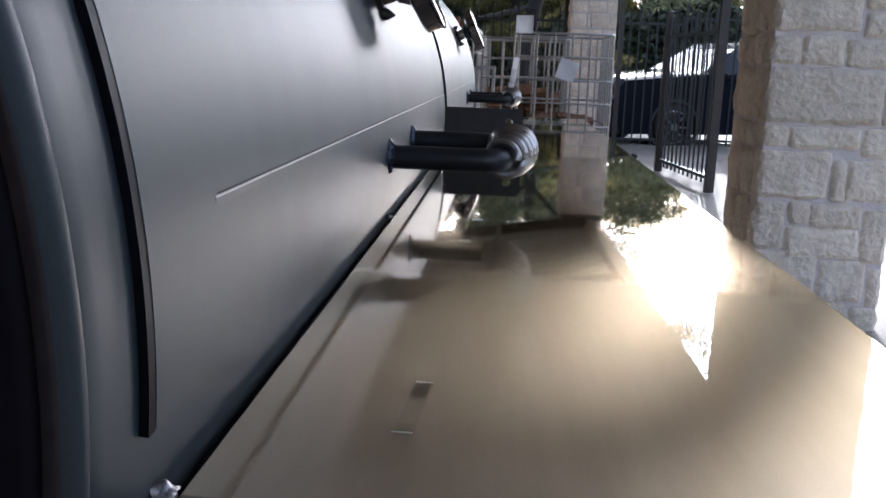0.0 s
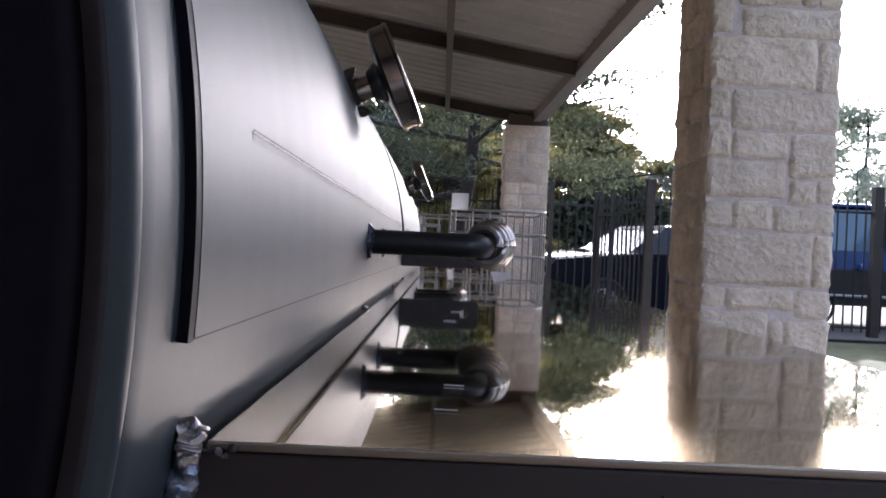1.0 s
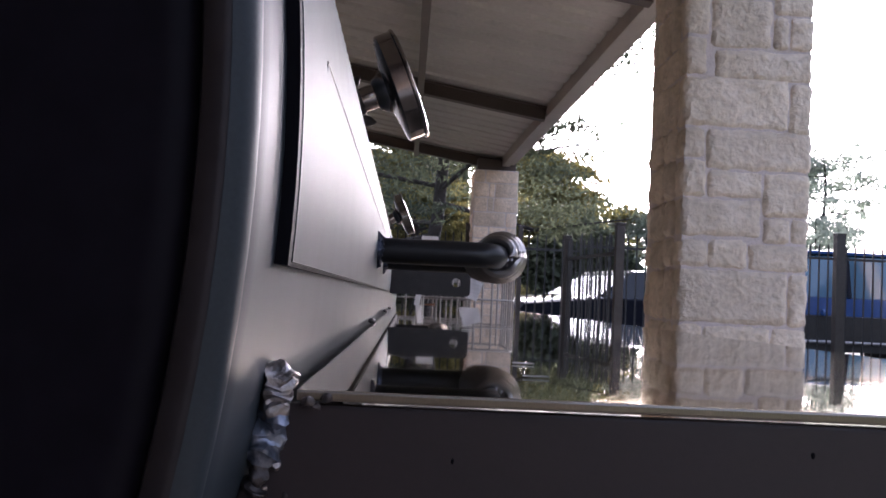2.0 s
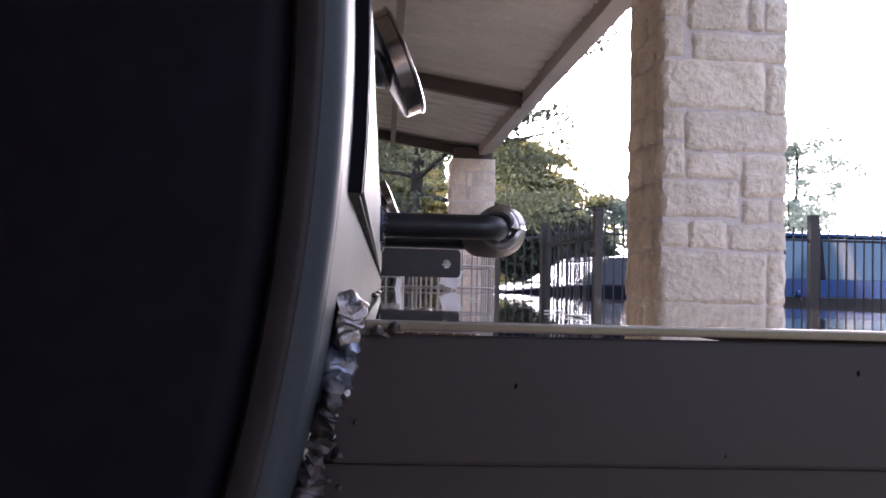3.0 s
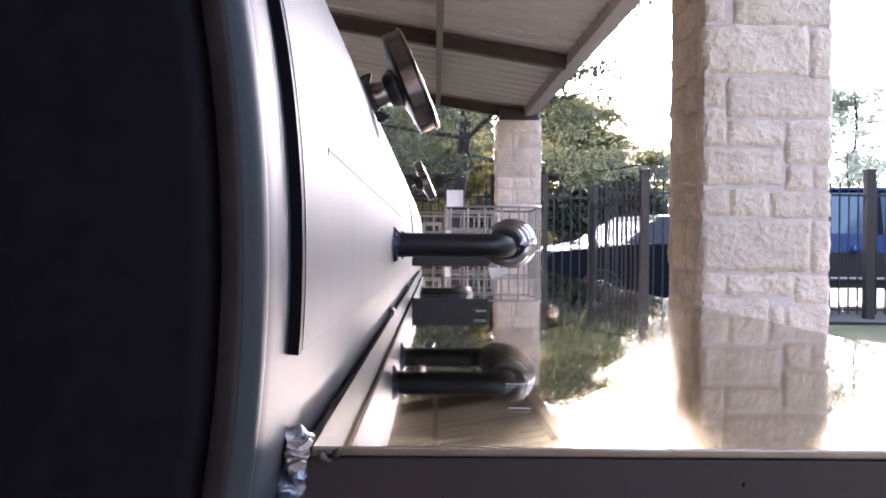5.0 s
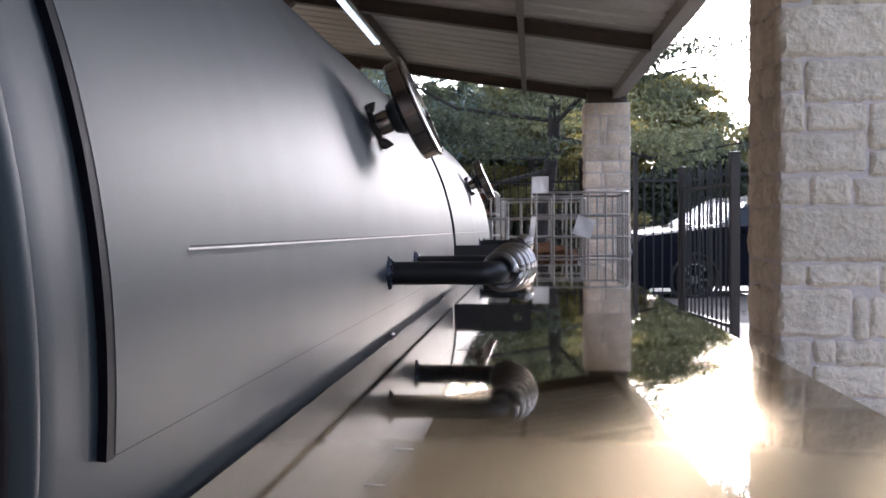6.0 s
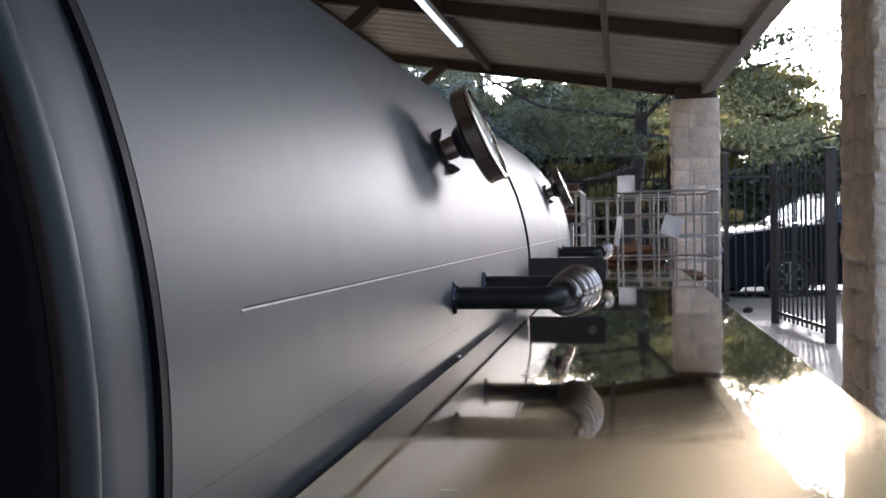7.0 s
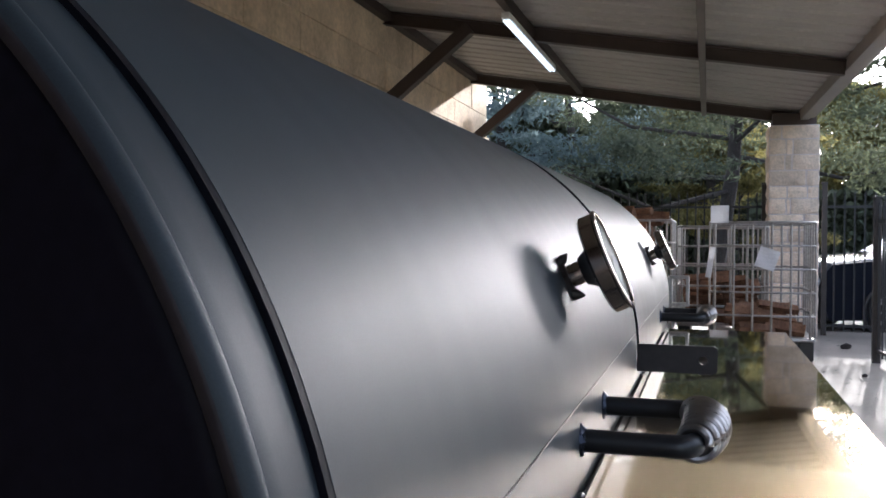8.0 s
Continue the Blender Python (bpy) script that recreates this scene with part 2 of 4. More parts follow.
def finish(name, bm, mat, smooth=False):
    bmesh.ops.recalc_face_normals(bm, faces=bm.faces)
    me = bpy.data.meshes.new(name)
    bm.to_mesh(me)
    bm.free()
    for mm in (mat if isinstance(mat, (list, tuple)) else [mat]):
        me.materials.append(mm)
    if smooth:
        for p in me.polygons:
            p.use_smooth = True
        me.set_sharp_from_angle(angle=radians(35))
    return new(name, me)


def part(name, bm, mat, parent, label="", smooth=False):
    ob = finish(name, bm, mat, smooth)
    ob.parent = parent
    ob.matrix_parent_inverse = Matrix.Translation(-parent.location) if parent.type == 'EMPTY' else Matrix()
    return tagged(ob, label) if label else ob


def holder(name, base, label, category, group="", kind=""):
    ob = new(name)
    ob.location = base
    ob.empty_display_size = 0.1
    return tagged(ob, label, category, group, kind)


def thing(name, bm, mat, label, category, group="", kind="", smooth=False):
    return tagged(finish(name, bm, mat, smooth), label, category, group, kind)

# ---- large structure ----
bm = bmesh.new()
box(bm, (0, 0, -0.62), (800, 800, 1.0))
thing("ground", bm, M_GRASS, "flat mown grass ground with bare patches", "ground", kind="structure")
bm = bmesh.new()
box(bm, (-0.5, 3.0, -0.06), (7.4, 20.4, 0.12), bevel=0.01)
thing("floor", bm, M_GROUND, "pale grey concrete patio slab", "floor", kind="structure")
bm = bmesh.new()
box(bm, (31.2, 22.3, -0.12), (60, 20.6, 0.08))
thing("road", bm, M_ASPH, "dark asphalt parking lot beyond the fence", "parking lot", kind="structure")

ROOF_SLOPE = -0.165


def roof_z(x, base=2.65):
    return base + ROOF_SLOPE * (x - 0.85)


def sloped_beam(bm, x0, x1, y, depth, width, base=2.65, flange=0.012):
    ang = math.atan(ROOF_SLOPE)
    L = (x1 - x0) / math.cos(ang)
    xm = (x0 + x1) / 2
    r = Matrix.Rotation(-ang, 4, 'Y')
    c = Vector((xm, y, roof_z(xm, base) + depth / 2))
    up = r @ Vector((0, 0, 1))
    box(bm, c, (L, 0.012, depth - 0.02), r)
    box(bm, c + up * (depth / 2 - flange / 2), (L, width, flange), r)
    box(bm, c - up * (depth / 2 - flange / 2), (L, width, flange), r)


# corrugated roof deck seen from below
bm = bmesh.new()
ribs, pitch = [], 0.3
y = -3.0
while y < 11.9:
    ribs += [(y, 0.0), (y + 0.20, 0.0), (y + 0.225, 0.028), (y + 0.275, 0.028)]
    y += pitch
for off in (0.0, 0.02):
    va = [bm.verts.new((-3.4, yy, roof_z(-3.4, 2.80) + h + off)) for yy, h in ribs]
    vb = [bm.verts.new((1.62 - 0.0221 * (yy + 3.0), yy, roof_z(1.62 - 0.0221 * (yy + 3.0), 2.80) + h + off)) for yy, h in ribs]
    for i in range(len(ribs) - 1):
        bm.faces.new((va[i], va[i + 1], vb[i + 1], vb[i]))
thing("ceiling", bm, M_DECK, "grey ribbed metal roof deck seen from below", "ceiling", kind="structure")

for yb in (11.4, 8.0, 4.6, 1.2, -2.2):
    bm = bmesh.new()
    sloped_beam(bm, -3.05, 1.498 - 0.0221 * (yb + 3.0), yb, 0.13, 0.10)
    thing("roof_beam", bm, M_BEAM, "dark brown painted steel roof beam", "beam", "roof beams", "structure")
for xp, w in ((0.065, 0.06), (-1.5, 0.07), (-2.96, 0.12)):
    bm = bmesh.new()
    zt = roof_z(xp, 2.78) - (0.055 if xp > 0 else 0.0)
    box(bm, (xp, 4.4, zt - 0.05), (w, 14.4, 0.09), bevel=0.004)
    thing("purlin", bm, M_PURLIN if xp > 0 else M_BEAM, "thin taupe steel purlin under the roof" if xp > 0 else "thin dark brown steel purlin under the roof", "beam", "purlins", "structure")
# eave beam along the open side
EA, EB = Vector((1.50, -3.0, 2.62)), Vector((1.17, 11.9, 2.62))
ed = (EB - EA)
erot = Matrix.Rotation(-math.atan2(ed.x, ed.y), 4, 'Z')
bm = bmesh.new()
mid = (EA + EB) / 2
for dx, w, z0, z1 in ((0.05, 0.10, 0.0, 0.16), (0.135, 0.05, 0.02, 0.15)):
    box(bm, mid + erot @ Vector((dx, 0, (z0 + z1) / 2)), (w, ed.length, z1 - z0), erot, bevel=0.006)
box(bm, mid + erot @ Vector((0.105, 0, 0.15)), (0.012, ed.length, 0.04), erot)
thing("eave_beam", bm, M_EAVE, "taupe steel eave beam with gutter", "beam", kind="structure")
bm = bmesh.new()
box(bm, mid + erot @ Vector((0.178, 0, 0.10)), (0.034, ed.length, 0.09), erot, bevel=0.008)
thing("gutter", bm, M_EAVE, "taupe metal rain gutter along the eave", "gutter", kind="structure")

# stone wall behind the smoker
bm = bmesh.new()
box(bm, (-3.2, 4.4, 1.7), (0.34, 15.0, 3.38))
wall_w = thing("wall_west", bm, M_WALLSTONE, "tan limestone wall", "wall", kind="structure")
# unseen wall, added to block light from behind the camera
bm = bmesh.new()
box(bm, (-1.2, -2.75, 1.3), (3.66, 0.3, 2.6))
for v in bm.verts:
    if v.co.z > 1.0:
        v.co.z = roof_z(v.co.x, 2.79)        # the top follows the roof
thing("wall_south_blocker", bm, M_DARKWALL, "added unseen dark brown wall keeping light off the barrel end", "wall", kind="structure")
# out of view; added so less horizon light reaches the lower barrel
bm = bmesh.new()
box(bm, (9.2, 1.0, 1.7), (0.3, 24.0, 3.52))
thing("wall_east_blocker", bm, M_PLASTER, "added unseen tan wall cutting low sky light on the barrel", "wall", kind="structure")
for yb in (11.4, 8.0):
    bm = bmesh.new()
    a, b = Vector((-3.02, yb, 2.45)), Vector((-2.1, yb, 3.2))
    d = b - a
    box(bm, (a + b) / 2, (0.12, 0.12, d.length), d.to_track_quat("Z", "Y").to_matrix().to_4x4(), bevel=0.005)
    thing("roof_brace", bm, M_BEAM, "dark brown diagonal steel brace on the wall", "brace", "roof braces", "structure")

# ---- the smoker ----
CX, CZ, R = -0.452, 0.915, 0.45
Y0, Y1 = -0.071, 3.05
PIPE, DOOR = -0.002, 0.002     # faces of the pipe and of the doors, from R
WALL = 0.0125                  # thickness of the pipe
smoker = holder("smoker", (CX, 1.5, 0), "long horizontal grey steel barbecue smoker with two doors", "barbecue smoker")


def on_barrel(ang, y, out=0.0):
    return Vector((CX + (R + out) * math.cos(ang), y, CZ + (R + out) * math.sin(ang)))


def ang_z(z):
    return math.asin((z - CZ) / R)


def arc_plate(bm, a0, a1, y0, y1, inner, outer, n=48):
    rows = []
    for i in range(n + 1):
        a = a0 + (a1 - a0) * i / n
        rows.append([bm.verts.new(on_barrel(a, yy, oo)) for yy, oo in ((y0, inner), (y1, inner), (y1, outer), (y0, outer))])
    for p, q in zip(rows, rows[1:]):
        for k in range(4):
            bm.faces.new((p[k], p[(k + 1) % 4], q[(k + 1) % 4], q[k]))
    bm.faces.new(rows[0])
    bm.faces.new(rows[-1][::-1])


my = Matrix.Translation((CX, 0, CZ)) @ Matrix.Rotation(radians(-90), 4, 'X')   # local z runs along +y
bm = bmesh.new()
RB = R + PIPE
bead = 0.007
lathe(bm, [(RB - 0.0005, Y0 + 0.0085), (RB, Y0 + 0.010)]
      + [(RB, Y0 + 0.02 + (Y1 - Y0 - 0.035) * i / 14) for i in range(15)] + [(RB - 0.004, Y1)], my, 200, False)
barrel = part("barrel", bm, M_BARREL, smoker, "satin grey steel pipe barrel", True)
bm = bmesh.new()
lathe(bm, [(RB - bead + bead * math.sin(radians(15 * k)), Y0 + bead - bead * math.cos(radians(15 * k))) for k in range(1, 7)]
      + [(RB, Y0 + 0.009), (RB - 0.0004, Y0 + 0.0096)], my, 200, False)
part("rounded_rim", bm, M_BARREL, barrel, "smoother rounded rim of the pipe", True)
bm = bmesh.new()
ring = [(RB - WALL - 0.001, Y0 + 0.012), (RB - WALL, Y0 + 0.004), (RB - WALL + 0.0012, Y0 + 0.0006), (RB - WALL + 0.003, Y0 - 0.0003)]
ring += [(RB - bead, Y0 - 0.0003), (RB - bead + 0.0010, Y0 - 0.0002), (RB - bead + 0.0022, Y0 + 0.0008)]
for (r0, h0), (r1, h1) in zip(ring, ring[1:]):
    q = [[bm.verts.new(my @ Vector((r * math.cos(2 * math.pi * k / 200), r * math.sin(2 * math.pi * k / 200), h))) for k in range(200)] for r, h in ((r0, h0), (r1, h1))]
    for k in range(200):
        bm.faces.new((q[0][k], q[0][(k + 1) % 200], q[1][(k + 1) % 200], q[1][k]))
bmesh.ops.remove_doubles(bm, verts=bm.verts, dist=1e-6)
part("pipe_edge", bm, M_PIPEEDGE, barrel, "dark cut edge of the thick pipe wall", True)
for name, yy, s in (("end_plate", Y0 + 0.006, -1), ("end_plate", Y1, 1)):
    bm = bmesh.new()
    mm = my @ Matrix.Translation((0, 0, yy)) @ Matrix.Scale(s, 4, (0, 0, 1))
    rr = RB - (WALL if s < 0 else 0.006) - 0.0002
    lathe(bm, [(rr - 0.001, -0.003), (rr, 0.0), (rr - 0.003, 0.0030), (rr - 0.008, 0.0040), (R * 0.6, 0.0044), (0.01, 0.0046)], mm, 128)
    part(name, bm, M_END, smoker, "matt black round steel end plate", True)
TOP = radians(118)


DOORS = [(-0.0245, 1.40, 0.885), (1.47, 2.93, 0.885)]
for (ya, yb, zz) in DOORS:
    bm = bmesh.new()
    arc_plate(bm, ang_z(zz + 0.0012), TOP, ya + 0.0068, yb - 0.0074, PIPE - 0.001, DOOR, 96)
    door = part("door", bm, M_BARREL, smoker, "curved grey steel cooking chamber door", True)
    for yy in (ya, yb - 0.008):
        # only the first edge runs black all the way down
        zs = zz if ya < 0 and yy == ya else 0.9605
        bm = bmesh.new()
        arc_plate(bm, ang_z(zs), TOP, yy + 0.0006, yy + 0.0068, PIPE - 0.001, DOOR - 0.0003, 96)
        part("edge_strip", bm, M_STRIP, door, "black flat bar along the door edge", True)
        if zs > zz:
            bm = bmesh.new()
            arc_plate(bm, ang_z(zz), ang_z(zs), yy + 0.0018, yy + 0.0066, PIPE - 0.001, DOOR - 0.0002, 12)
            part("edge_filler", bm, M_BARREL, door, "", True)
    # door underside drawn as a black strip that includes its shade
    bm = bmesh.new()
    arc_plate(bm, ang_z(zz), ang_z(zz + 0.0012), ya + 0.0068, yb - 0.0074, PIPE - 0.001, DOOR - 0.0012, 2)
    part("bottom_edge", bm, M_STRIP, door, "black underside strip of the door plate, shade put in its colour")
# lower flap under the doors, with a lip above and below


def flap(bm, z0, z1, y0, y1, o0, o1, n=14):
    rows = []
    for i in range(n + 1):
        f = i / n
        a = ang_z(z0 + (z1 - z0) * f)
        o = o0 + (o1 - o0) * f
        rows.append([bm.verts.new(on_barrel(a, yy, oo)) for yy, oo in ((y0, 0.0), (y1, 0.0), (y1, o), (y0, o))])
    for p, q in zip(rows, rows[1:]):
        for k in range(4):
            bm.faces.new((p[k], p[(k + 1) % 4], q[(k + 1) % 4], q[k]))
    bm.faces.new(rows[0])
    bm.faces.new(rows[-1][::-1])


for ya, yb in ((0.058, 1.392), (1.478, 2.92)):
    bm = bmesh.new()
    flap(bm, 0.951, 0.9603, ya, yb, DOOR - 0.0005, DOOR + 0.0003, 4)
    lip = part("upper_lip", bm, M_BARREL, smoker, "thin raised edge under the door", True)
    bm = bmesh.new()
    tube(bm, [on_barrel(ang_z(0.9605), yy, DOOR + 0.0001) for yy in (ya, (ya + yb) / 2, yb)], 0.0006, 8)
    part("bare_edge", bm, M_EDGE, lip, "worn bare steel edge", True)
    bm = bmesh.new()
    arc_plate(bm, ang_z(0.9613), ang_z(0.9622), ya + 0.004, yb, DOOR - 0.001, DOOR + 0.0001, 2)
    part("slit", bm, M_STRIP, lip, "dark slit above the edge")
# added black strip standing in for the shade between barrel and shelf
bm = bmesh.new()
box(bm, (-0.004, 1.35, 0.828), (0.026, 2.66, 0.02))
part("gap_shade", bm, M_STRIP, smoker, "black strip put in for the shade in the gap beside the shelf")


def thermometer(y, ang, tilt=0.0):
    base = on_barrel(ang, y)
    nrm = Vector((math.cos(ang), math.tan(radians(tilt)), math.sin(ang))).normalized()
    m = Matrix.Translation(base) @ nrm.to_track_quat("Z", "Y").to_matrix().to_4x4()
    bm = bmesh.new()
    lathe(bm, [(0.0125, -0.01), (0.0145, 0.019), (0.0140, 0.021), (0.0140, 0.024), (0.0180, 0.025), (0.0200, 0.029), (0.0245, 0.036), (0.0245, 0.041)], m, 20)
    body = part("thermometer", bm, M_CHROME, smoker, "round stainless dial thermometer on a threaded stem", True)
    bm = bmesh.new()
    lathe(bm, [(0.0195, -0.01), (0.0195, 0.0065), (0.0175, 0.0085), (0.0145, 0.0087)], m, 6)
    part("nut", bm, M_BRACKET, body, "dark six-sided mounting nut")
    for k, (dx, dy) in enumerate(((0.0, 0.026), (0.004, -0.027))):
        bm = bmesh.new()
        lathe(bm, [(0.001, 0.0), (0.0075, 0.003), (0.0065, 0.011), (0.003, 0.017), (0.0005, 0.020)], m @ Matrix.Translation((dx, dy * 0.7, -0.002)) @ Matrix.Rotation(radians(28 if dy < 0 else -28), 4, 'X'), 9)
        part("nut_wing", bm, M_BRACKET, body, "dark wing of the mounting nut", True)
    bm = bmesh.new()
    lathe(bm, [(0.018, 0.036), (0.040, 0.040), (0.0585, 0.0425), (0.0615, 0.045), (0.0615, 0.061), (0.0635, 0.0625), (0.0635, 0.0650), (0.0600, 0.0665), (0.0560, 0.0660), (0.0555, 0.0620)], m, 56)
    part("bezel", bm, M_CHROME, body, "bright stainless round bezel", True)
    bm = bmesh.new()
    lathe(bm, [(0.0005, 0.0622), (0.0553, 0.0622), (0.0553, 0.0626), (0.0005, 0.0627)], m, 48)
    part("dial", bm, M_DIAL, body, "pale round dial face")
    for k in range(28):
        a = radians(-135 + 270 * k / 27)
        bm = bmesh.new()
        box(bm, (0, 0, 0), (0.0016 if k % 3 else 0.0026, 0.006 if k % 3 else 0.010, 0.0004), m @ Matrix.Rotation(a, 4, 'Z') @ Matrix.Translation((0, 0.047, 0.0630)))
        part("tick", bm, M_BLACK, body)
    bm = bmesh.new()
    box(bm, (0, 0, 0), (0.003, 0.040, 0.0006), m @ Matrix.Rotation(radians(120), 4, 'Z') @ Matrix.Translation((0, 0.014, 0.0637)))
    part("needle", bm, M_BLACK, body)
    return body


thermometer(0.735, radians(23.2))
thermometer(2.325, radians(23.4))


def door_handle(y0, y1, z=0.922, reach=0.126):
    xs = CX + math.sqrt(R * R - (z - CZ) ** 2) + DOOR
    c = 0.018
    pts = [(xs - 0.004, y0, z)]
    pts += [(xs + 0.03, y0, z), (reach - 0.045, y0, z)]
    for i in range(7):
        a = radians(90 * i / 6)
        pts.append((reach - c + c * math.sin(a) - 0.008, y0 + c - c * math.cos(a), z))
    for i in range(7):
        a = radians(90 * i / 6)
        pts.append((reach - c + c * math.cos(a) - 0.008, y1 - c + c * math.sin(a), z))
    pts += [(reach - 0.045, y1, z), (xs + 0.03, y1, z), (xs - 0.004, y1, z)]
    bm = bmesh.new()
    tube(bm, pts, 0.0125, 20)
    h = part("door_handle", bm, M_HANDLE, smoker, "black bent steel rod door handle with a coil grip", True)
    turns = 11
    ys, ye = y0 + 0.012, y1 - 0.012
    hel = []
    for i in range(turns * 24 + 1):
        a = 2 * math.pi * i / 24
        f = i / (turns * 24)
        s = math.sin(math.pi * f) ** 0.8
        k = 0.0165 + 0.0075 * s
        hel.append((reach - 0.008 + 0.013 * s + k * math.cos(a), ys + (ye - ys) * f, z + 0.003 * s + k * math.sin(a)))
    bm = bmesh.new()
    tube(bm, hel, 0.0048, 8)
    part("coil_spring", bm, M_SPRING, h, "bright steel coil spring grip", True)
    rnd = random.Random(int(y0 * 100))
    for yy in (y0, y1):
        bm = bmesh.new()
        wm = Matrix.Translation((xs, yy, z)) @ Matrix.Rotation(radians(90), 4, 'Y')
        lathe(bm, [(0.0125, -0.004), (0.0148, -0.002), (0.0148, 0.0010), (0.0138, 0.0030), (0.0130, 0.0045), (0.0122, 0.006)], wm, 28)
        for v in bm.verts:
            d = v.co - Vector((xs, yy, z))
            up = abs(d.z) / 0.015
            v.co += noise.noise_vector(v.co * 300) * 0.0022 + Vector((0, 0, math.copysign(0.004 * max(0, up - 0.82) / 0.18, d.z)))
        part("weld_bead", bm, M_WELDBLUE, h, "blue heat-tinted weld bead", True)
    return h


door_handle(0.614, 0.829)
door_handle(2.28, 2.48)

# flat latch plate with a hole between the doors
bm = bmesh.new()
prof = []
x0, x1, z0, z1, rc = -0.002, 0.151, 0.882, 0.936, 0.008
for cx, cz, a0 in ((x1 - rc, z1 - rc, 0), (x0, z1, 0), (x0, z0, 0), (x1 - rc, z0 + rc, 270)):
    if cx == x0:
        prof.append((cx, cz))
    elif a0 == 0:
        prof += [(cx + rc * math.cos(radians(a)), cz + rc * math.sin(radians(a))) for a in (0, 30, 60, 90)]
    else:
        prof += [(cx + rc * math.cos(radians(a)), cz + rc * math.sin(radians(a))) for a in (270, 300, 330, 360)]
hole = [(0.124 + 0.0085 * math.cos(2 * math.pi * k / 24), 0.908 + 0.0085 * math.sin(2 * math.pi * k / 24)) for k in range(24)]
loops = []
for yy in (1.44, 1.448):
    o = [bm.verts.new((a, yy, b)) for a, b in prof]
    i = [bm.verts.new((a, yy, b)) for a, b in hole]
    es = [bm.edges.new((v[k], v[(k + 1) % len(v)])) for v in (o, i) for k in range(len(v))]
    bmesh.ops.triangle_fill(bm, use_beauty=True, use_dissolve=False, edges=es)
    loops.append((o, i))
for a, b in zip(loops[0], loops[1]):
    for k in range(len(a)):
        bm.faces.new((a[k], a[(k + 1) % len(a)], b[(k + 1) % len(b)], b[k]))
part("latch_plate", bm, M_BRACKET, smoker, "dark steel latch plate with a round hole")

# work shelf
SW, SL, SZ = 0.373, 2.69, 0.85
bm = bmesh.new()
box(bm, (SW / 2, SL / 2, SZ - 0.0016), (SW, SL, 0.0032), bevel=0.0008)
shelf = part("work_shelf", bm, M_SHELF, smoker, "shiny bare steel work shelf")
bm = bmesh.new()
box(bm, (SW / 2 - 0.006, 0.006, SZ - 0.0239), (SW + 0.006, 0.005, 0.0389), bevel=0.0012)
part("end_apron", bm, M_APRON, shelf, "dark grey folded shelf edge")
bm = bmesh.new()
box(bm, (SW / 2 - 0.012, 0.0095, SZ - 0.0995), (SW + 0.018, 0.005, 0.111), bevel=0.0006)
part("end_apron", bm, M_APRON, shelf, "dark grey support plate below the shelf")
bm = bmesh.new()
box(bm, (SW - 0.0035, SL / 2, SZ - 0.021), (0.005, SL - 0.03, 0.0345), bevel=0.0006)
part("front_lip", bm, M_APRON, shelf)
# ragged weld between barrel and shelf end
rnd = random.Random(7)


def weld(n, z0, z1, r0, r1, label, mat):
    pts = [on_barrel(ang_z(z0 + (z1 - z0) * k / n), -0.004, 0.0015) for k in range(n + 1)]
    bm = bmesh.new()
    tube(bm, pts, 1.0, 18)
    vs = list(bm.verts)
    for k, p in enumerate(pts):
        f = k / n
        rad = r0 + (r1 - r0) * noise.noise(Vector((k * 0.37, z0 * 91, 2.0)))
        end = min(1.0, 4 * f + 0.15, 4 * (1 - f) + 0.15)
        for v in vs[k * 18:(k + 1) * 18]:
            d = (v.co - p)
            q = p + d * rad * end
            v.co = q + (noise.noise_vector(q * 180) * 0.0030 + noise.noise_vector(q * 420) * 0.0005) * end
    return part("weld_bead", bm, mat, smoker, label, True)


weld(26, 0.859, 0.841, 0.0048, 0.0068, "bright silver weld at the shelf corner", M_WELD)
weld(30, 0.850, 0.826, 0.0044, 0.0066, "blue heat-tinted weld below the corner", M_HEATBLUE)
weld(70, 0.834, 0.782, 0.0034, 0.0056, "ragged dark weld beside the shelf plate", M_WELDDARK)
bm = bmesh.new()
for k in range(4):
    rod(bm, (CX + (0.28 if k % 2 else -0.28), 0.35 + (k // 2) * 2.2, 0.0), (CX + (0.28 if k % 2 else -0.28), 0.35 + (k // 2) * 2.2, CZ - 0.34), 0.035, 16)
    part("leg", bm, M_END, smoker)
    bm = bmesh.new()
bm.free()

for x, y, z, r in ((0.0035, -0.002, 0.8470, 0.0018), (0.0085, -0.0005, 0.8478, 0.0014), (0.0060, -0.001, 0.8455, 0.0016)):
    bm = bmesh.new()
    bmesh.ops.create_icosphere(bm, subdivisions=3, radius=r, matrix=Matrix.Translation((x, y, z)) @ Matrix.Diagonal((1.3, 1.0, 0.8, 1)))
    for v in bm.verts:
        v.co += noise.noise_vector(v.co * 420) * 0.0011
    part("weld_nub", bm, M_WELDDARK, smoker, "dark burnt nub of weld at the shelf corner", True)
for k in range(14):
    z = 0.80 + 0.05 * rnd.random()
    p = on_barrel(ang_z(z), 0.002, 0.004 + 0.009 * rnd.random() ** 2)
    bm = bmesh.new()
    bmesh.ops.create_icosphere(bm, subdivisions=2, radius=rnd.uniform(0.0007, 0.0017), matrix=Matrix.Translation(p))
    for v in bm.verts:
        v.co += noise.noise_vector(v.co * 700) * 0.0007
    part("spatter", bm, M_WELD if k % 3 == 0 else M_WELDDARK, smoker, "", True)
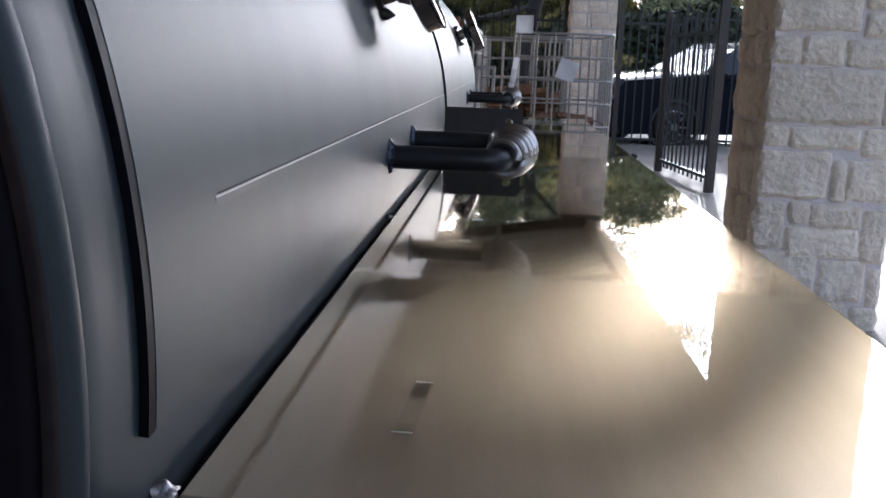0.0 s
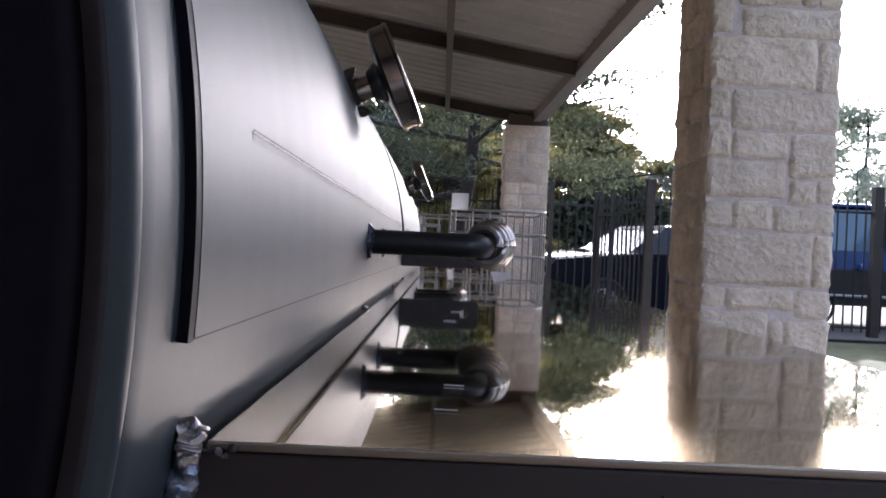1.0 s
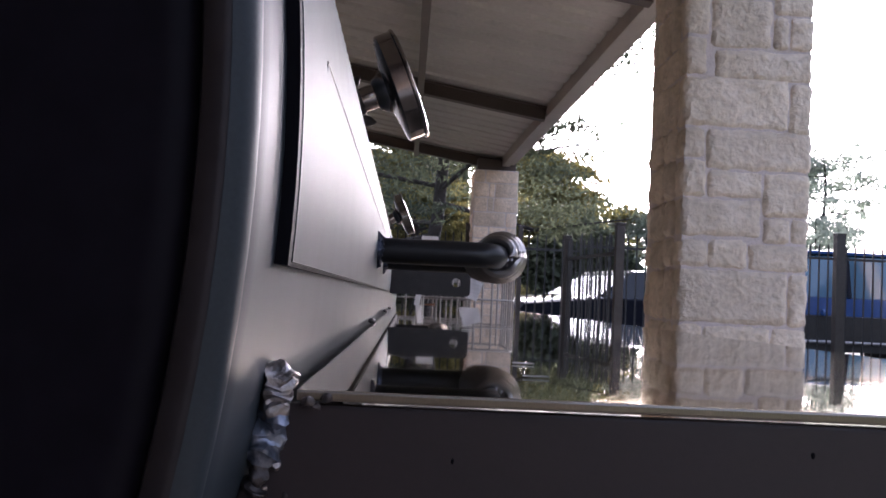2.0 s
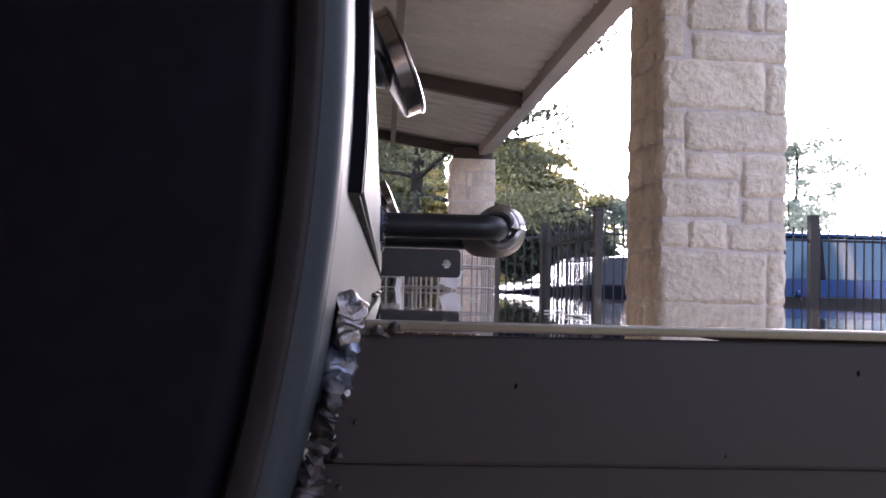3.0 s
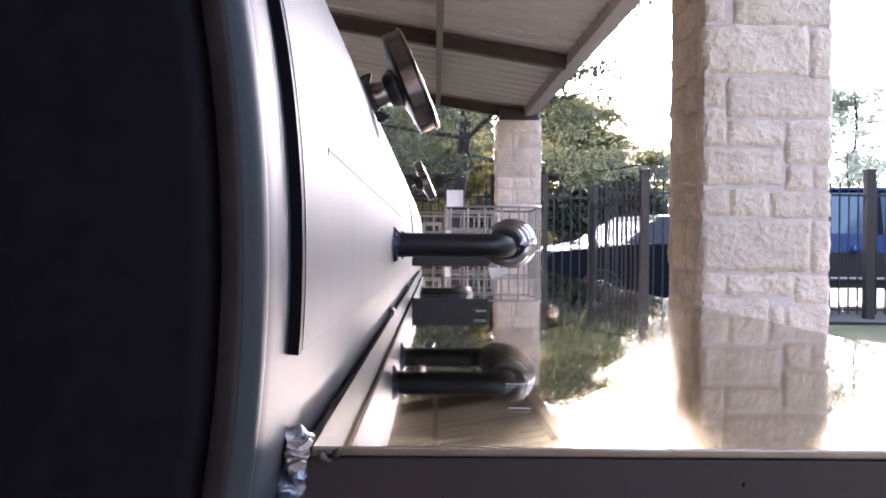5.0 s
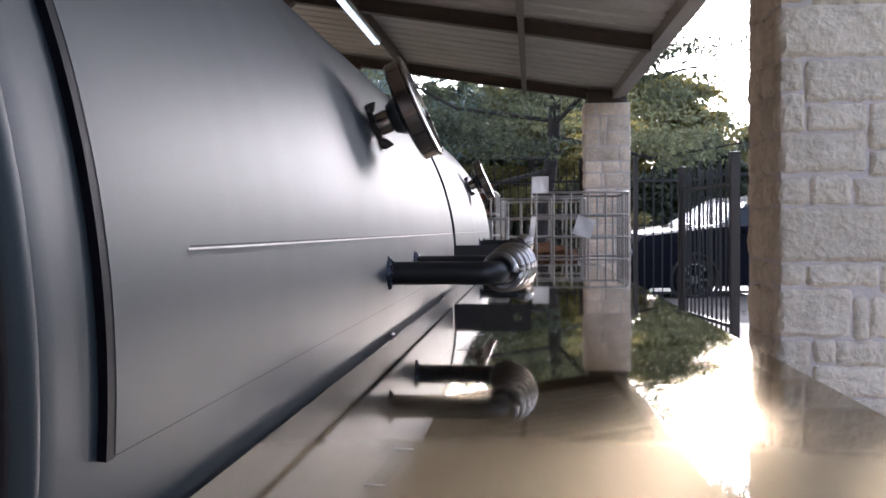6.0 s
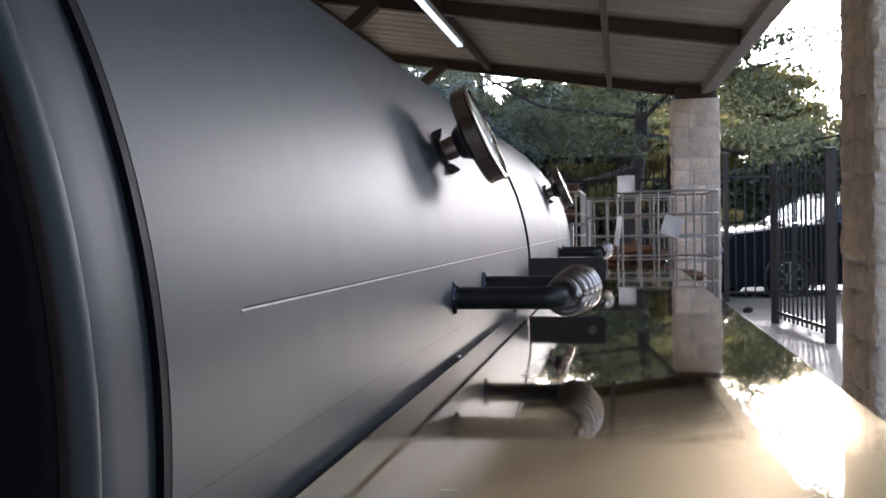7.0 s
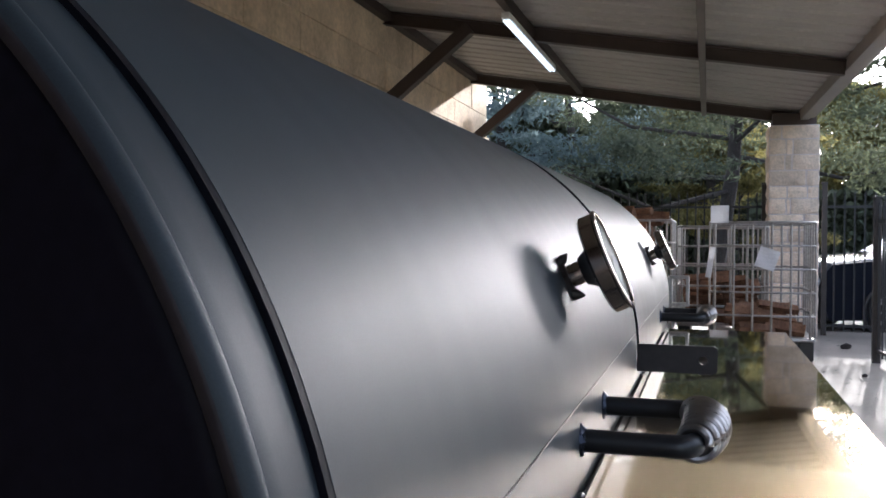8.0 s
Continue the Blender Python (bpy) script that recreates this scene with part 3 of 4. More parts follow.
# small tack welds in the joint, paint specks and chips
for yy in (0.65, 1.22, 1.6):
    bm = bmesh.new()
    bmesh.ops.create_icosphere(bm, subdivisions=2, radius=0.0035, matrix=Matrix.Translation((-0.0035, yy, 0.8515)) @ Matrix.Diagonal((1.1, 1.7, 0.8, 1)))
    for v in bm.verts:
        v.co += noise.noise_vector(v.co * 500) * 0.0009
    part("tack_weld", bm, M_WELD, smoker, "small silver tack weld", True)
for y, z in ((0.252, 1.017), (0.9, 1.02)):
    a = ang_z(z)
    bm = bmesh.new()
    bmesh.ops.create_icosphere(bm, subdivisions=1, radius=0.0008, matrix=Matrix.Translation(on_barrel(a, y, 0.0002)))
    part("speck", bm, M_STRIP, smoker)
for x, z, q in ((0.0462, 0.8307, 0.0010), (0.1536, 0.8366, 0.0011), (0.1115, 0.8105, 0.0006)):
    bm = bmesh.new()
    bmesh.ops.create_icosphere(bm, subdivisions=1, radius=q, matrix=Matrix.Translation((x, 0.0034, z)) @ Matrix.Diagonal((0.6, 0.3, 1, 1)))
    part("paint_chip", bm, M_STRIP, shelf, "dark chip in the paint")

# vent frame on the far end of the barrel
bm = bmesh.new()
for c, q in (((0.03, 3.08, 1.006), (0.07, 0.06, 0.012)), ((0.06, 3.08, 0.955), (0.012, 0.06, 0.105)), ((0.03, 3.08, 0.905), (0.07, 0.06, 0.012)), ((-0.005, 3.08, 0.955), (0.02, 0.06, 0.105))):
    box(bm, c, q, bevel=0.002)
part("vent_frame", bm, M_CAGE, smoker, "small grey square vent frame")
# clear tape left on the shelf; the farther strip draws in a reflection
for x, y, L, w, a in ((0.0822, 0.1067, 0.068, 0.0098, -3.6), (0.090, 0.60, 0.125, 0.0115, -3.5)):
    m = Matrix.Translation((x, y, SZ + 0.0004)) @ Matrix.Rotation(radians(a), 4, 'Z')
    bm = bmesh.new()
    box(bm, (0, 0, 0), (w, L, 0.00012), m)
    tape = thing("clear_strip", bm, M_TAPE, "short clear strip on the shelf, tape near, drawn reflection far", "tape", "tape strips")
    ends = [m @ Vector((u * w / 2, v * L / 2, 0.0003)) for u, v in ((-1, -1), (1, -1), (1, 1), (-1, 1))]
    for k in (0, 2):
        bm = bmesh.new()
        rod(bm, ends[k], ends[(k + 1) % 4], 0.00035, 6)
        part("tape_edge", bm, M_TAPE_END, tape)

# ---- stone columns ----


def rough_block(bm, c, s, amp, rnd, cell):
    """A split-faced block: bevelled box whose faces are pushed about."""
    nx, ny, nz = [max(1, min(26, round(v / cell))) for v in s]
    o = Vector((rnd.random() * 50, rnd.random() * 50, rnd.random() * 50))
    grid = {}

    def vert(i, j, k):
        if (i, j, k) not in grid:
            u, v, w = i / nx * 2 - 1, j / ny * 2 - 1, k / nz * 2 - 1
            p = Vector((u * s[0] / 2, v * s[1] / 2, w * s[2] / 2))
            edge = sum(abs(q) > 0.999 for q in (u, v, w))
            n3 = noise.noise_vector((p + o) * 8) * amp * 0.8 + noise.noise_vector((p + o) * 24) * amp * 0.8 + noise.noise_vector((p + o) * 55) * amp * 0.35
            bulge = amp * 0.6 * (1 if edge == 1 else 0)
            out = Vector((u if abs(u) > .999 else 0, v if abs(v) > .999 else 0, w if abs(w) > .999 else 0))
            if edge >= 2:
                p -= out * amp * 0.25
            p += out * bulge + n3 * (0.95 if edge == 1 else 0.7)
            grid[(i, j, k)] = bm.verts.new(Vector(c) + p)
        return grid[(i, j, k)]
    for i in range(nx):
        for j in range(ny):
            for k in (0, nz):
                bm.faces.new((vert(i, j, k), vert(i + 1, j, k), vert(i + 1, j + 1, k), vert(i, j + 1, k)))
    for i in range(nx):
        for k in range(nz):
            for j in (0, ny):
                bm.faces.new((vert(i, j, k), vert(i + 1, j, k), vert(i + 1, j, k + 1), vert(i, j, k + 1)))
    for j in range(ny):
        for k in range(nz):
            for i in (0, nx):
                bm.faces.new((vert(i, j, k), vert(i, j + 1, k), vert(i, j + 1, k + 1), vert(i, j, k + 1)))


# blocks on the face of the near column: from, to across the face, bottom, top
FACE_LOW = [(0.0, 0.255, -0.04, 0.085), (0.27, 0.40, -0.04, 0.10), (0.415, 0.524, -0.04, 0.09), (0.0, 0.262, 0.10, 0.31), (0.275, 0.455, 0.117, 0.278), (0.468, 0.524, 0.10, 0.26),
            (0.0, 0.118, 0.326, 0.516), (0.13, 0.21, 0.433, 0.522), (0.222, 0.415, 0.418, 0.512), (0.13, 0.415, 0.293, 0.414), (0.428, 0.524, 0.275, 0.5),
            (0.0, 0.27, 0.535, 0.72), (0.282, 0.335, 0.53, 0.69), (0.347, 0.524, 0.527, 0.69), (0.0, 0.094, 0.737, 0.817), (0.106, 0.374, 0.735, 0.812), (0.386, 0.524, 0.71, 0.816)]
FACE_HIGH = [(0.0, 0.44, 0.833, 1.043), (0.453, 0.524, 0.833, 1.039), (0.0, 0.108, 1.057, 1.162), (0.12, 0.271, 1.056, 1.165), (0.281, 0.524, 1.054, 1.155),
             (0.0, 0.324, 1.186, 1.332), (0.338, 0.443, 1.17, 1.26), (0.455, 0.524, 1.168, 1.264), (0.0, 0.092, 1.345, 1.49), (0.106, 0.324, 1.347, 1.447), (0.338, 0.524, 1.28, 1.447),
             (0.0, 0.082, 1.505, 1.62), (0.097, 0.524, 1.463, 1.62), (0.0, 0.428, 1.635, 1.838), (0.442, 0.524, 1.62, 1.82), (0.0, 0.08, 1.852, 2.0), (0.122, 0.524, 1.836, 1.955),
             (0.0, 0.09, 2.015, 2.17), (0.102, 0.35, 1.971, 2.17), (0.364, 0.42, 1.97, 2.1), (0.434, 0.524, 1.97, 2.1), (0.364, 0.524, 2.115, 2.21)]
FACE_TOP = [(0.0, 0.35, 2.185, 2.35), (0.364, 0.524, 2.225, 2.35), (0.0, 0.2, 2.365, 2.5), (0.214, 0.524, 2.365, 2.5), (0.0, 0.524, 2.514, 2.61)]
COURSES = []
_z = 0.0
for _h in (0.11, 0.21, 0.2, 0.2, 0.11, 0.22, 0.13, 0.16, 0.16, 0.14, 0.21, 0.13, 0.2, 0.2, 0.2, 0.2):
    COURSES.append((_z, _z + _h, (0.5,)))
    _z += _h


def stone_column(name, x, y, w, d, top, courses, label, amp, seed, mat, cell, face=()):
    rnd = random.Random(seed)
    col = holder(name, (x + w / 2, y + d / 2, 0), label, "column", "stone columns")
    bm = bmesh.new()
    box(bm, (x + w / 2, y + d / 2, top / 2), (w - 0.008, d - 0.008, top))
    part("mortar_core", bm, M_MORTAR, col, "pale mortar between the stones")
    t = 0.10
    for a, b, z0, z1 in face:
        bm = bmesh.new()
        rough_block(bm, (x + (a + b) / 2, y + t / 2 - 0.007 + rnd.uniform(-0.003, 0.003), (z0 + z1) / 2), (b - a, t, z1 - z0), amp * 0.8, rnd, 0.016)
        part("stone", bm, mat, col, "", True)
    for ci, (z0, z1, cuts) in enumerate(courses):
        z1 = min(z1, top)
        z0 = max(z0, 0.0)
        if z1 - z0 < 0.03:
            continue
        g = 0.014
        for side in range(4):
            if side == 0 and face:
                continue
            L = w if side % 2 == 0 else d
            cs = cuts if side == 0 else tuple(sorted(rnd.uniform(0.25, 0.8) for _ in range(rnd.choice((1, 1, 2)))))
            e = [0.0, *cs, 1.0]
            if side % 2:                 # sides run between front and back faces
                lo, hi = t, L - t
            else:
                lo, hi = 0.0, L
            for a, b in zip(e, e[1:]):
                if b - a < 0.06:
                    continue
                p0, p1 = lo + (hi - lo) * a + g / 2, lo + (hi - lo) * b - g / 2
                m = (p0 + p1) / 2
                zc, hz = (z0 + z1) / 2, z1 - z0 - g
                push = rnd.uniform(-0.008, 0.006)
                if side == 0:
                    c, s = (x + m, y + t / 2 - 0.012 - push, zc), (p1 - p0, t, hz)
                elif side == 2:
                    c, s = (x + m, y + d - t / 2 + 0.012 + push, zc), (p1 - p0, t, hz)
                elif side == 1:
                    c, s = (x + t / 2 - 0.012 - push, y + m, zc), (t, p1 - p0, hz)
                else:
                    c, s = (x + w - t / 2 + 0.012 + push, y + m, zc), (t, p1 - p0, hz)
                bm = bmesh.new()
                rough_block(bm, c, s, amp, rnd, cell)
                part("stone", bm, mat, col, "", True)
    return col


# ---- iron fence ----
def fence_run(a, b, h, label, step=0.105, r=0.009, rails=(0.12, 0.16), posts=True):
    a, b = Vector(a), Vector(b)
    f = holder("fence", a, label, "fence", "fence panels")
    d = (b - a)
    L = d.length
    u = d.normalized()
    ang = Matrix.Rotation(math.atan2(u.y, u.x), 4, 'Z')
    n = int(L / step)
    for i in range(n + 1):
        p = a + u * (i * L / n)
        bm = bmesh.new()
        box(bm, p + Vector((0, 0, (h + 0.06) / 2)), (2 * r, 2 * r, h - 0.06), ang)
        rod(bm, p + Vector((0, 0, h - 0.001)), p + Vector((0, 0, h + 0.03)), r * 1.1, 4, 0.001)
        part("picket", bm, M_IRON, f)
    for z in (rails[0], h - rails[1]):
        bm = bmesh.new()
        box(bm, (a + b) / 2 + Vector((0, 0, z)), (L, 0.03, 0.03), ang)
        part("rail", bm, M_IRON, f)
    return f


def fence_post(p, h, w, mat=None, cap=True):
    bm = bmesh.new()
    box(bm, (p[0], p[1], h / 2), (w, w, h), bevel=0.004)
    if cap:
        box(bm, (p[0], p[1], h + 0.012), (w + 0.012, w + 0.012, 0.024), bevel=0.006)
    return thing("fence_post", bm, mat or M_POST, "dark square steel fence post", "post", "fence posts")


FY, FH = 11.45, 1.74
fence_run((-5.6, FY, 0), (0.82, FY, 0), FH, "black iron picket fence before dark trees")
fence_run((1.5, FY, 0), (2.3, FY, 0), FH, "black iron picket fence beside the column")
fence_run((2.35, 11.6, 0), (12.0, 11.6, 0), FH + 0.08, "black iron picket fence along the parking lot", step=0.125)
for p, h, w in (((0.80, FY), 1.86, 0.06), ((1.50, FY), 1.86, 0.06), ((5.86, 11.55), 1.98, 0.12), ((9.2, 11.55), 1.98, 0.12), ((-2.4, FY), 1.86, 0.06), ((1.67, 8.9), 1.56, 0.07), ((1.86, 7.4), 1.58, 0.075)):
    fence_post(p, h, w)
fence_run((1.675, 8.83, 0), (1.85, 7.48, 0), 1.50, "open black iron picket gate", step=0.115, r=0.007)
# ---- wire cages with firewood ----


def wire_cage(x0, y0, w, d, z0, z1, label, nx=5, nz=6):
    c = holder("wire_cage", (x0 + w / 2, y0 + d / 2, 0), label, "wire cage", "wire cages")
    zs = [z0 + (z1 - z0) * k / (nz - 1) for k in range(nz)]
    rc = 0.05
    for z in zs:
        pts = []
        for cx, cy, a0 in ((x0 + w - rc, y0 + rc, -90), (x0 + w - rc, y0 + d - rc, 0), (x0 + rc, y0 + d - rc, 90), (x0 + rc, y0 + rc, 180)):
            pts += [(cx + rc * math.cos(radians(a0 + q)), cy + rc * math.sin(radians(a0 + q)), z) for q in (0, 45, 90)]
        bm = bmesh.new()
        tube(bm, pts, 0.013 if z in (zs[0], zs[-1]) else 0.0105, 8, True)
        part("hoop", bm, M_CAGE, c, "", True)
    for k in range(nx + 1):
        f = k / nx
        for (px, py) in ((x0 + rc + (w - 2 * rc) * f, y0), (x0 + rc + (w - 2 * rc) * f, y0 + d), (x0, y0 + rc + (d - 2 * rc) * f), (x0 + w, y0 + rc + (d - 2 * rc) * f)):
            bm = bmesh.new()
            rod(bm, (px, py, z0), (px, py, z1), 0.0105, 8)
            part("upright", bm, M_CAGE, c, "", True)
    for px in (x0 + 0.08, x0 + w - 0.08):
        for py in (y0 + 0.08, y0 + d - 0.08):
            bm = bmesh.new()
            box(bm, (px, py, z0 / 2), (0.14, 0.14, z0), bevel=0.02)
            part("foot", bm, M_BLACK, c, "black pallet foot")
    bm = bmesh.new()
    box(bm, (x0 + w / 2, y0 + d / 2, z0 + 0.01), (w - 0.02, d - 0.02, 0.02))
    part("pallet", bm, M_CAGE, c)
    return c


def firewood(x0, y0, w, d, z0, n, seed, top):
    rnd = random.Random(seed)
    for k in range(n):
        bm = bmesh.new()
        L, r = rnd.uniform(0.32, 0.45), rnd.uniform(0.05, 0.085)
        seg = rnd.choice((3, 4, 5))
        x = x0 + 0.24 + (w - 0.48) * rnd.random()
        y = y0 + 0.1 + (d - 0.2) * rnd.random()
        z = z0 + 0.06 + (top - z0) * (k / n)
        yaw = rnd.uniform(-0.5, 0.5)
        dv = Vector((math.cos(yaw), math.sin(yaw), rnd.uniform(-.15, .15))) * L / 2
        rod(bm, Vector((x, y, z)) - dv, Vector((x, y, z)) + dv, r, seg, r * rnd.uniform(.8, 1.05))
        bmesh.ops.subdivide_edges(bm, edges=bm.edges, cuts=1)
        for v in bm.verts:
            v.co += noise.noise_vector(v.co * 14) * 0.012
        thing("firewood_log", bm, M_WOOD, "split reddish brown firewood log", "firewood", "firewood logs")


wire_cage(0.15, 8.75, 0.97, 1.15, 0.2, 1.33, "grey galvanised wire cage on a pallet holding firewood")
firewood(0.15, 8.75, 0.97, 1.15, 0.2, 30, 3, 0.40)
wire_cage(-0.2, 10.05, 0.97, 1.15, 0.2, 1.31, "grey galvanised wire cage half full of firewood")
firewood(-0.2, 10.05, 0.97, 1.15, 0.2, 44, 9, 0.66)
wire_cage(-1.2, 9.15, 0.97, 1.15, 0.2, 1.36, "grey galvanised wire cage filled with firewood")
firewood(-1.2, 9.15, 0.97, 1.15, 0.2, 80, 5, 1.42)
for (x, y, z, w, h, ry, rz, nm) in ((0.24, 8.735, 1.41, 0.17, 0.17, 0, 0, "white paper card on the cage rim"), (0.68, 8.74, 0.98, 0.19, 0.20, 18, 8, "tilted white paper tag on the cage"), (0.155, 8.72, 0.94, 0.055, 0.30, 8, 0, "narrow white paper tag hanging on the cage")):
    bm = bmesh.new()
    bmesh.ops.create_grid(bm, x_segments=6, y_segments=6, size=0.5, matrix=Matrix.Translation((x, y, z)) @ Matrix.Rotation(radians(ry), 4, 'Y') @ Matrix.Rotation(radians(90), 4, 'X') @ Matrix.Diagonal((w, h, 1, 1)))
    for v in bm.verts:
        v.co.y -= 0.01 * math.sin((v.co.x - x) * 14 + (v.co.z - z) * 9) ** 2
    bmesh.ops.solidify(bm, geom=bm.faces[:], thickness=0.0015)
    thing("paper_tag", bm, M_PAPER, nm, "paper tag", "paper tags")

# ---- strip light under the roof ----
lamp = holder("strip_light", (-1.62, 7.6, 3.0), "white fluorescent strip light hanging under the purlin", "ceiling light")
bm = bmesh.new()
box(bm, (-1.5, 8.05, 3.01), (0.075, 2.35, 0.055), bevel=0.01)
part("housing", bm, M_LAMPWHITE, lamp)
for dx in (-0.018, 0.018):
    bm = bmesh.new()
    rod(bm, (-1.5 + dx, 6.92, 2.972), (-1.5 + dx, 9.18, 2.972), 0.0125, 10)
    part("tube", bm, M_TUBE, lamp, "white fluorescent tube", True)


# ---- cars beyond the fence ----
HOOD_STEPS = [k / 8 for k in range(-8, 9)]


def car(base, yaw, L, W, H, paint, label, profile, cabin, wr=0.34, sill=None):
    """profile: side outline (along, up) of the body; cabin: glasshouse outline."""
    m = Matrix.Translation(base) @ Matrix.Rotation(radians(yaw), 4, 'Z')
    c = holder("car", base, label, "car", "parked cars")

    def shell(name, outline, wid, mat, parent, taper=0.0, lab=""):
        bm = bmesh.new()
        zs = [q[1] for q in outline]
        zlo, zhi = min(zs), max(zs)
        rows = []
        for s in (-1, -0.9, 0.9, 1):
            rows.append([bm.verts.new(m @ Vector((a, s * (wid / 2) * (1 - taper * (b - zlo) / (zhi - zlo + 1e-6)), b if abs(s) < 0.95 else zlo + (b - zlo) * 0.965))) for a, b in outline])
        n = len(outline)
        for p, q in zip(rows, rows[1:]):
            for k in range(n):
                bm.faces.new((p[k], p[(k + 1) % n], q[(k + 1) % n], q[k]))
        bm.faces.new(rows[0])
        bm.faces.new(rows[-1][::-1])
        return part(name, bm, mat, parent, lab)
    body = shell("body", profile, W, paint, c, 0.05)
    # black lower shell with a bright tube along each side
    if sill:
        shell("lower_shell", sill, W + 0.03, M_BLACK, c, 0.0, "matt black lower body shell")
        for s in (-1, 1):
            bm = bmesh.new()
            rod(bm, m @ Vector((-1.3, s * (W / 2 + 0.06), 0.52)), m @ Vector((1.3, s * (W / 2 + 0.06), 0.52)), 0.03, 10)
            part("side_tube", bm, M_RIM, c, "bright tube along the lower side", True)
            for a in (-1.2, 0.1, 1.35):
                bm = bmesh.new()
                box(bm, m @ Vector((a, s * W * 0.43, (cabin[0][1] + cabin[1][1]) / 2)), (0.07, 0.05, cabin[1][1] - cabin[0][1]), Matrix.Rotation(radians(yaw), 4, 'Z') @ Matrix.Rotation(s * 0.19, 4, 'X'), bevel=0.01)
                part("window_pillar", bm, M_CARDARK, c)
    shell("glasshouse", cabin, W * 0.9, M_DARKGLASS if paint is M_CARDARK else M_CARGLASS, c, 0.22, "side windows, the blue car's coloured by sky reflection")
    (a0, b0), (a1, b1) = cabin[0], cabin[1]
    bm = bmesh.new()
    q = [bm.verts.new(m @ Vector((a + 0.012, s * W / 2 * k, b + 0.012))) for a, b, k, s in ((a0, b0 + 0.03, 0.84, -1), (a0, b0 + 0.03, 0.84, 1), (a1, b1 - 0.03, 0.68, 1), (a1, b1 - 0.03, 0.68, -1))]
    bm.faces.new(q)
    bmesh.ops.solidify(bm, geom=bm.faces[:], thickness=0.006)
    part("windscreen", bm, M_GLARE if paint is M_CARDARK else M_CARGLASS, c, "windscreen with its sky glare put in as silver" if paint is M_CARDARK else "")
    hood = [(a, b) for a, b in profile if b > cabin[0][1] - 0.22 and a > cabin[0][0] - 0.2]
    bm = bmesh.new()
    rows = [[bm.verts.new(m @ Vector((a, W * 0.47 * s, b + 0.05 - 0.10 * abs(s) ** 2.5))) for s in HOOD_STEPS] for a, b in hood]
    for p, q in zip(rows, rows[1:]):
        for k in range(len(HOOD_STEPS) - 1):
            bm.faces.new((p[k], p[k + 1], q[k + 1], q[k]))
    bmesh.ops.solidify(bm, geom=bm.faces[:], thickness=0.02)
    part("hood", bm, M_HOOD if paint is M_CARDARK else paint, c, "glossy hood", True)
    zt = max(b for a, b in cabin)
    xs = [a for a, b in cabin if b > zt - 0.05]
    bm = bmesh.new()
    box(bm, m @ Vector(((min(xs) + max(xs)) / 2, 0, zt + 0.01)), (max(xs) - min(xs) + 0.1, W * 0.74, 0.06), Matrix.Rotation(radians(yaw), 4, 'Z'), bevel=0.025)
    part("roof", bm, paint, c, "", True)
    for a in (-L * 0.30, L * 0.28):
        for s in (-1, 1):
            q = m @ Vector((a, s * (W / 2 - 0.08), wr + 0.02))
            wm = Matrix.Translation(q) @ Matrix.Rotation(radians(yaw), 4, 'Z') @ Matrix.Rotation(radians(-90 * s), 4, 'X') @ Matrix.Scale(wr / 0.34, 4)
            bm = bmesh.new()
            lathe(bm, [(0.235, -0.11), (0.31, -0.11), (0.34, -0.08), (0.34, 0.08), (0.32, 0.11), (0.25, 0.11), (0.235, 0.06)], wm, 28)
            tyre = part("tyre", bm, M_TYRE, c, "black rubber tyre", True)
            bm = bmesh.new()
            lathe(bm, [(0.248, 0.05), (0.248, 0.10), (0.232, 0.105), (0.225, 0.03), (0.05, 0.055), (0.045, 0.10), (0.001, 0.10)], wm, 28)
            for k in range(8):
                box(bm, (0, 0, 0), (0.026, 0.19, 0.03), wm @ Matrix.Rotation(k * math.pi / 4, 4, 'Z') @ Matrix.Translation((0, 0.135, 0.09)))
            part("rim", bm, M_RIM, tyre, "silver alloy rim", True)
            bm = bmesh.new()
            arch = [wm @ Vector((0.385 * math.cos(t2), 0.385 * math.sin(t2), 0.09)) for t2 in [2 * math.pi * q2 / 24 for q2 in range(24)]]
            tube(bm, arch, 0.026 * wr / 0.34, 8, True)
            part("wheel_arch", bm, M_BLACK, c, "black fender flare", True)
    for s in (-1, 1):
        bm = bmesh.new()
        bmesh.ops.create_uvsphere(bm, u_segments=12, v_segments=8, radius=1.0, matrix=m @ Matrix.Translation((L / 2 - 0.12, s * W * 0.36, 0.72)) @ Matrix.Diagonal((0.14, 0.17, 0.085, 1)))
        part("headlight", bm, M_RIM, c, "clear headlight", True)
        bm = bmesh.new()
        box(bm, m @ Vector((L * 0.12, s * (W / 2 + 0.07), 1.02)), (0.12, 0.16, 0.12), Matrix.Rotation(radians(yaw), 4, 'Z'), bevel=0.03)
        part("side_mirror", bm, paint, c, "", True)
    for k in range(3):
        bm = bmesh.new()
        box(bm, m @ Vector((max(a for a, b in profile) + 0.006, 0, 0.66 + 0.07 * k)), (0.03, W * 0.5, 0.022), Matrix.Rotation(radians(yaw), 4, 'Z'), bevel=0.006)
        part("grille_bar", bm, M_RIM, c, "bright grille bar", True)
    bm = bmesh.new()
    box(bm, m @ Vector((L / 2 - 0.02, 0, 0.45)), (0.14, W * 0.92, 0.2), Matrix.Rotation(radians(yaw), 4, 'Z'), bevel=0.05)
    part("bumper", bm, M_BLACK, c, "black front bumper", True)
    return c


SEDAN = [(-2.25, 0.24), (2.1, 0.24), (2.18, 0.55), (2.16, 0.84), (2.04, 0.97), (0.80, 1.09), (-2.2, 1.11), (-2.3, 0.82)]
SEDAN_CAB = [(0.80, 1.05), (0.15, 1.50), (-1.5, 1.59), (-2.15, 1.10)]
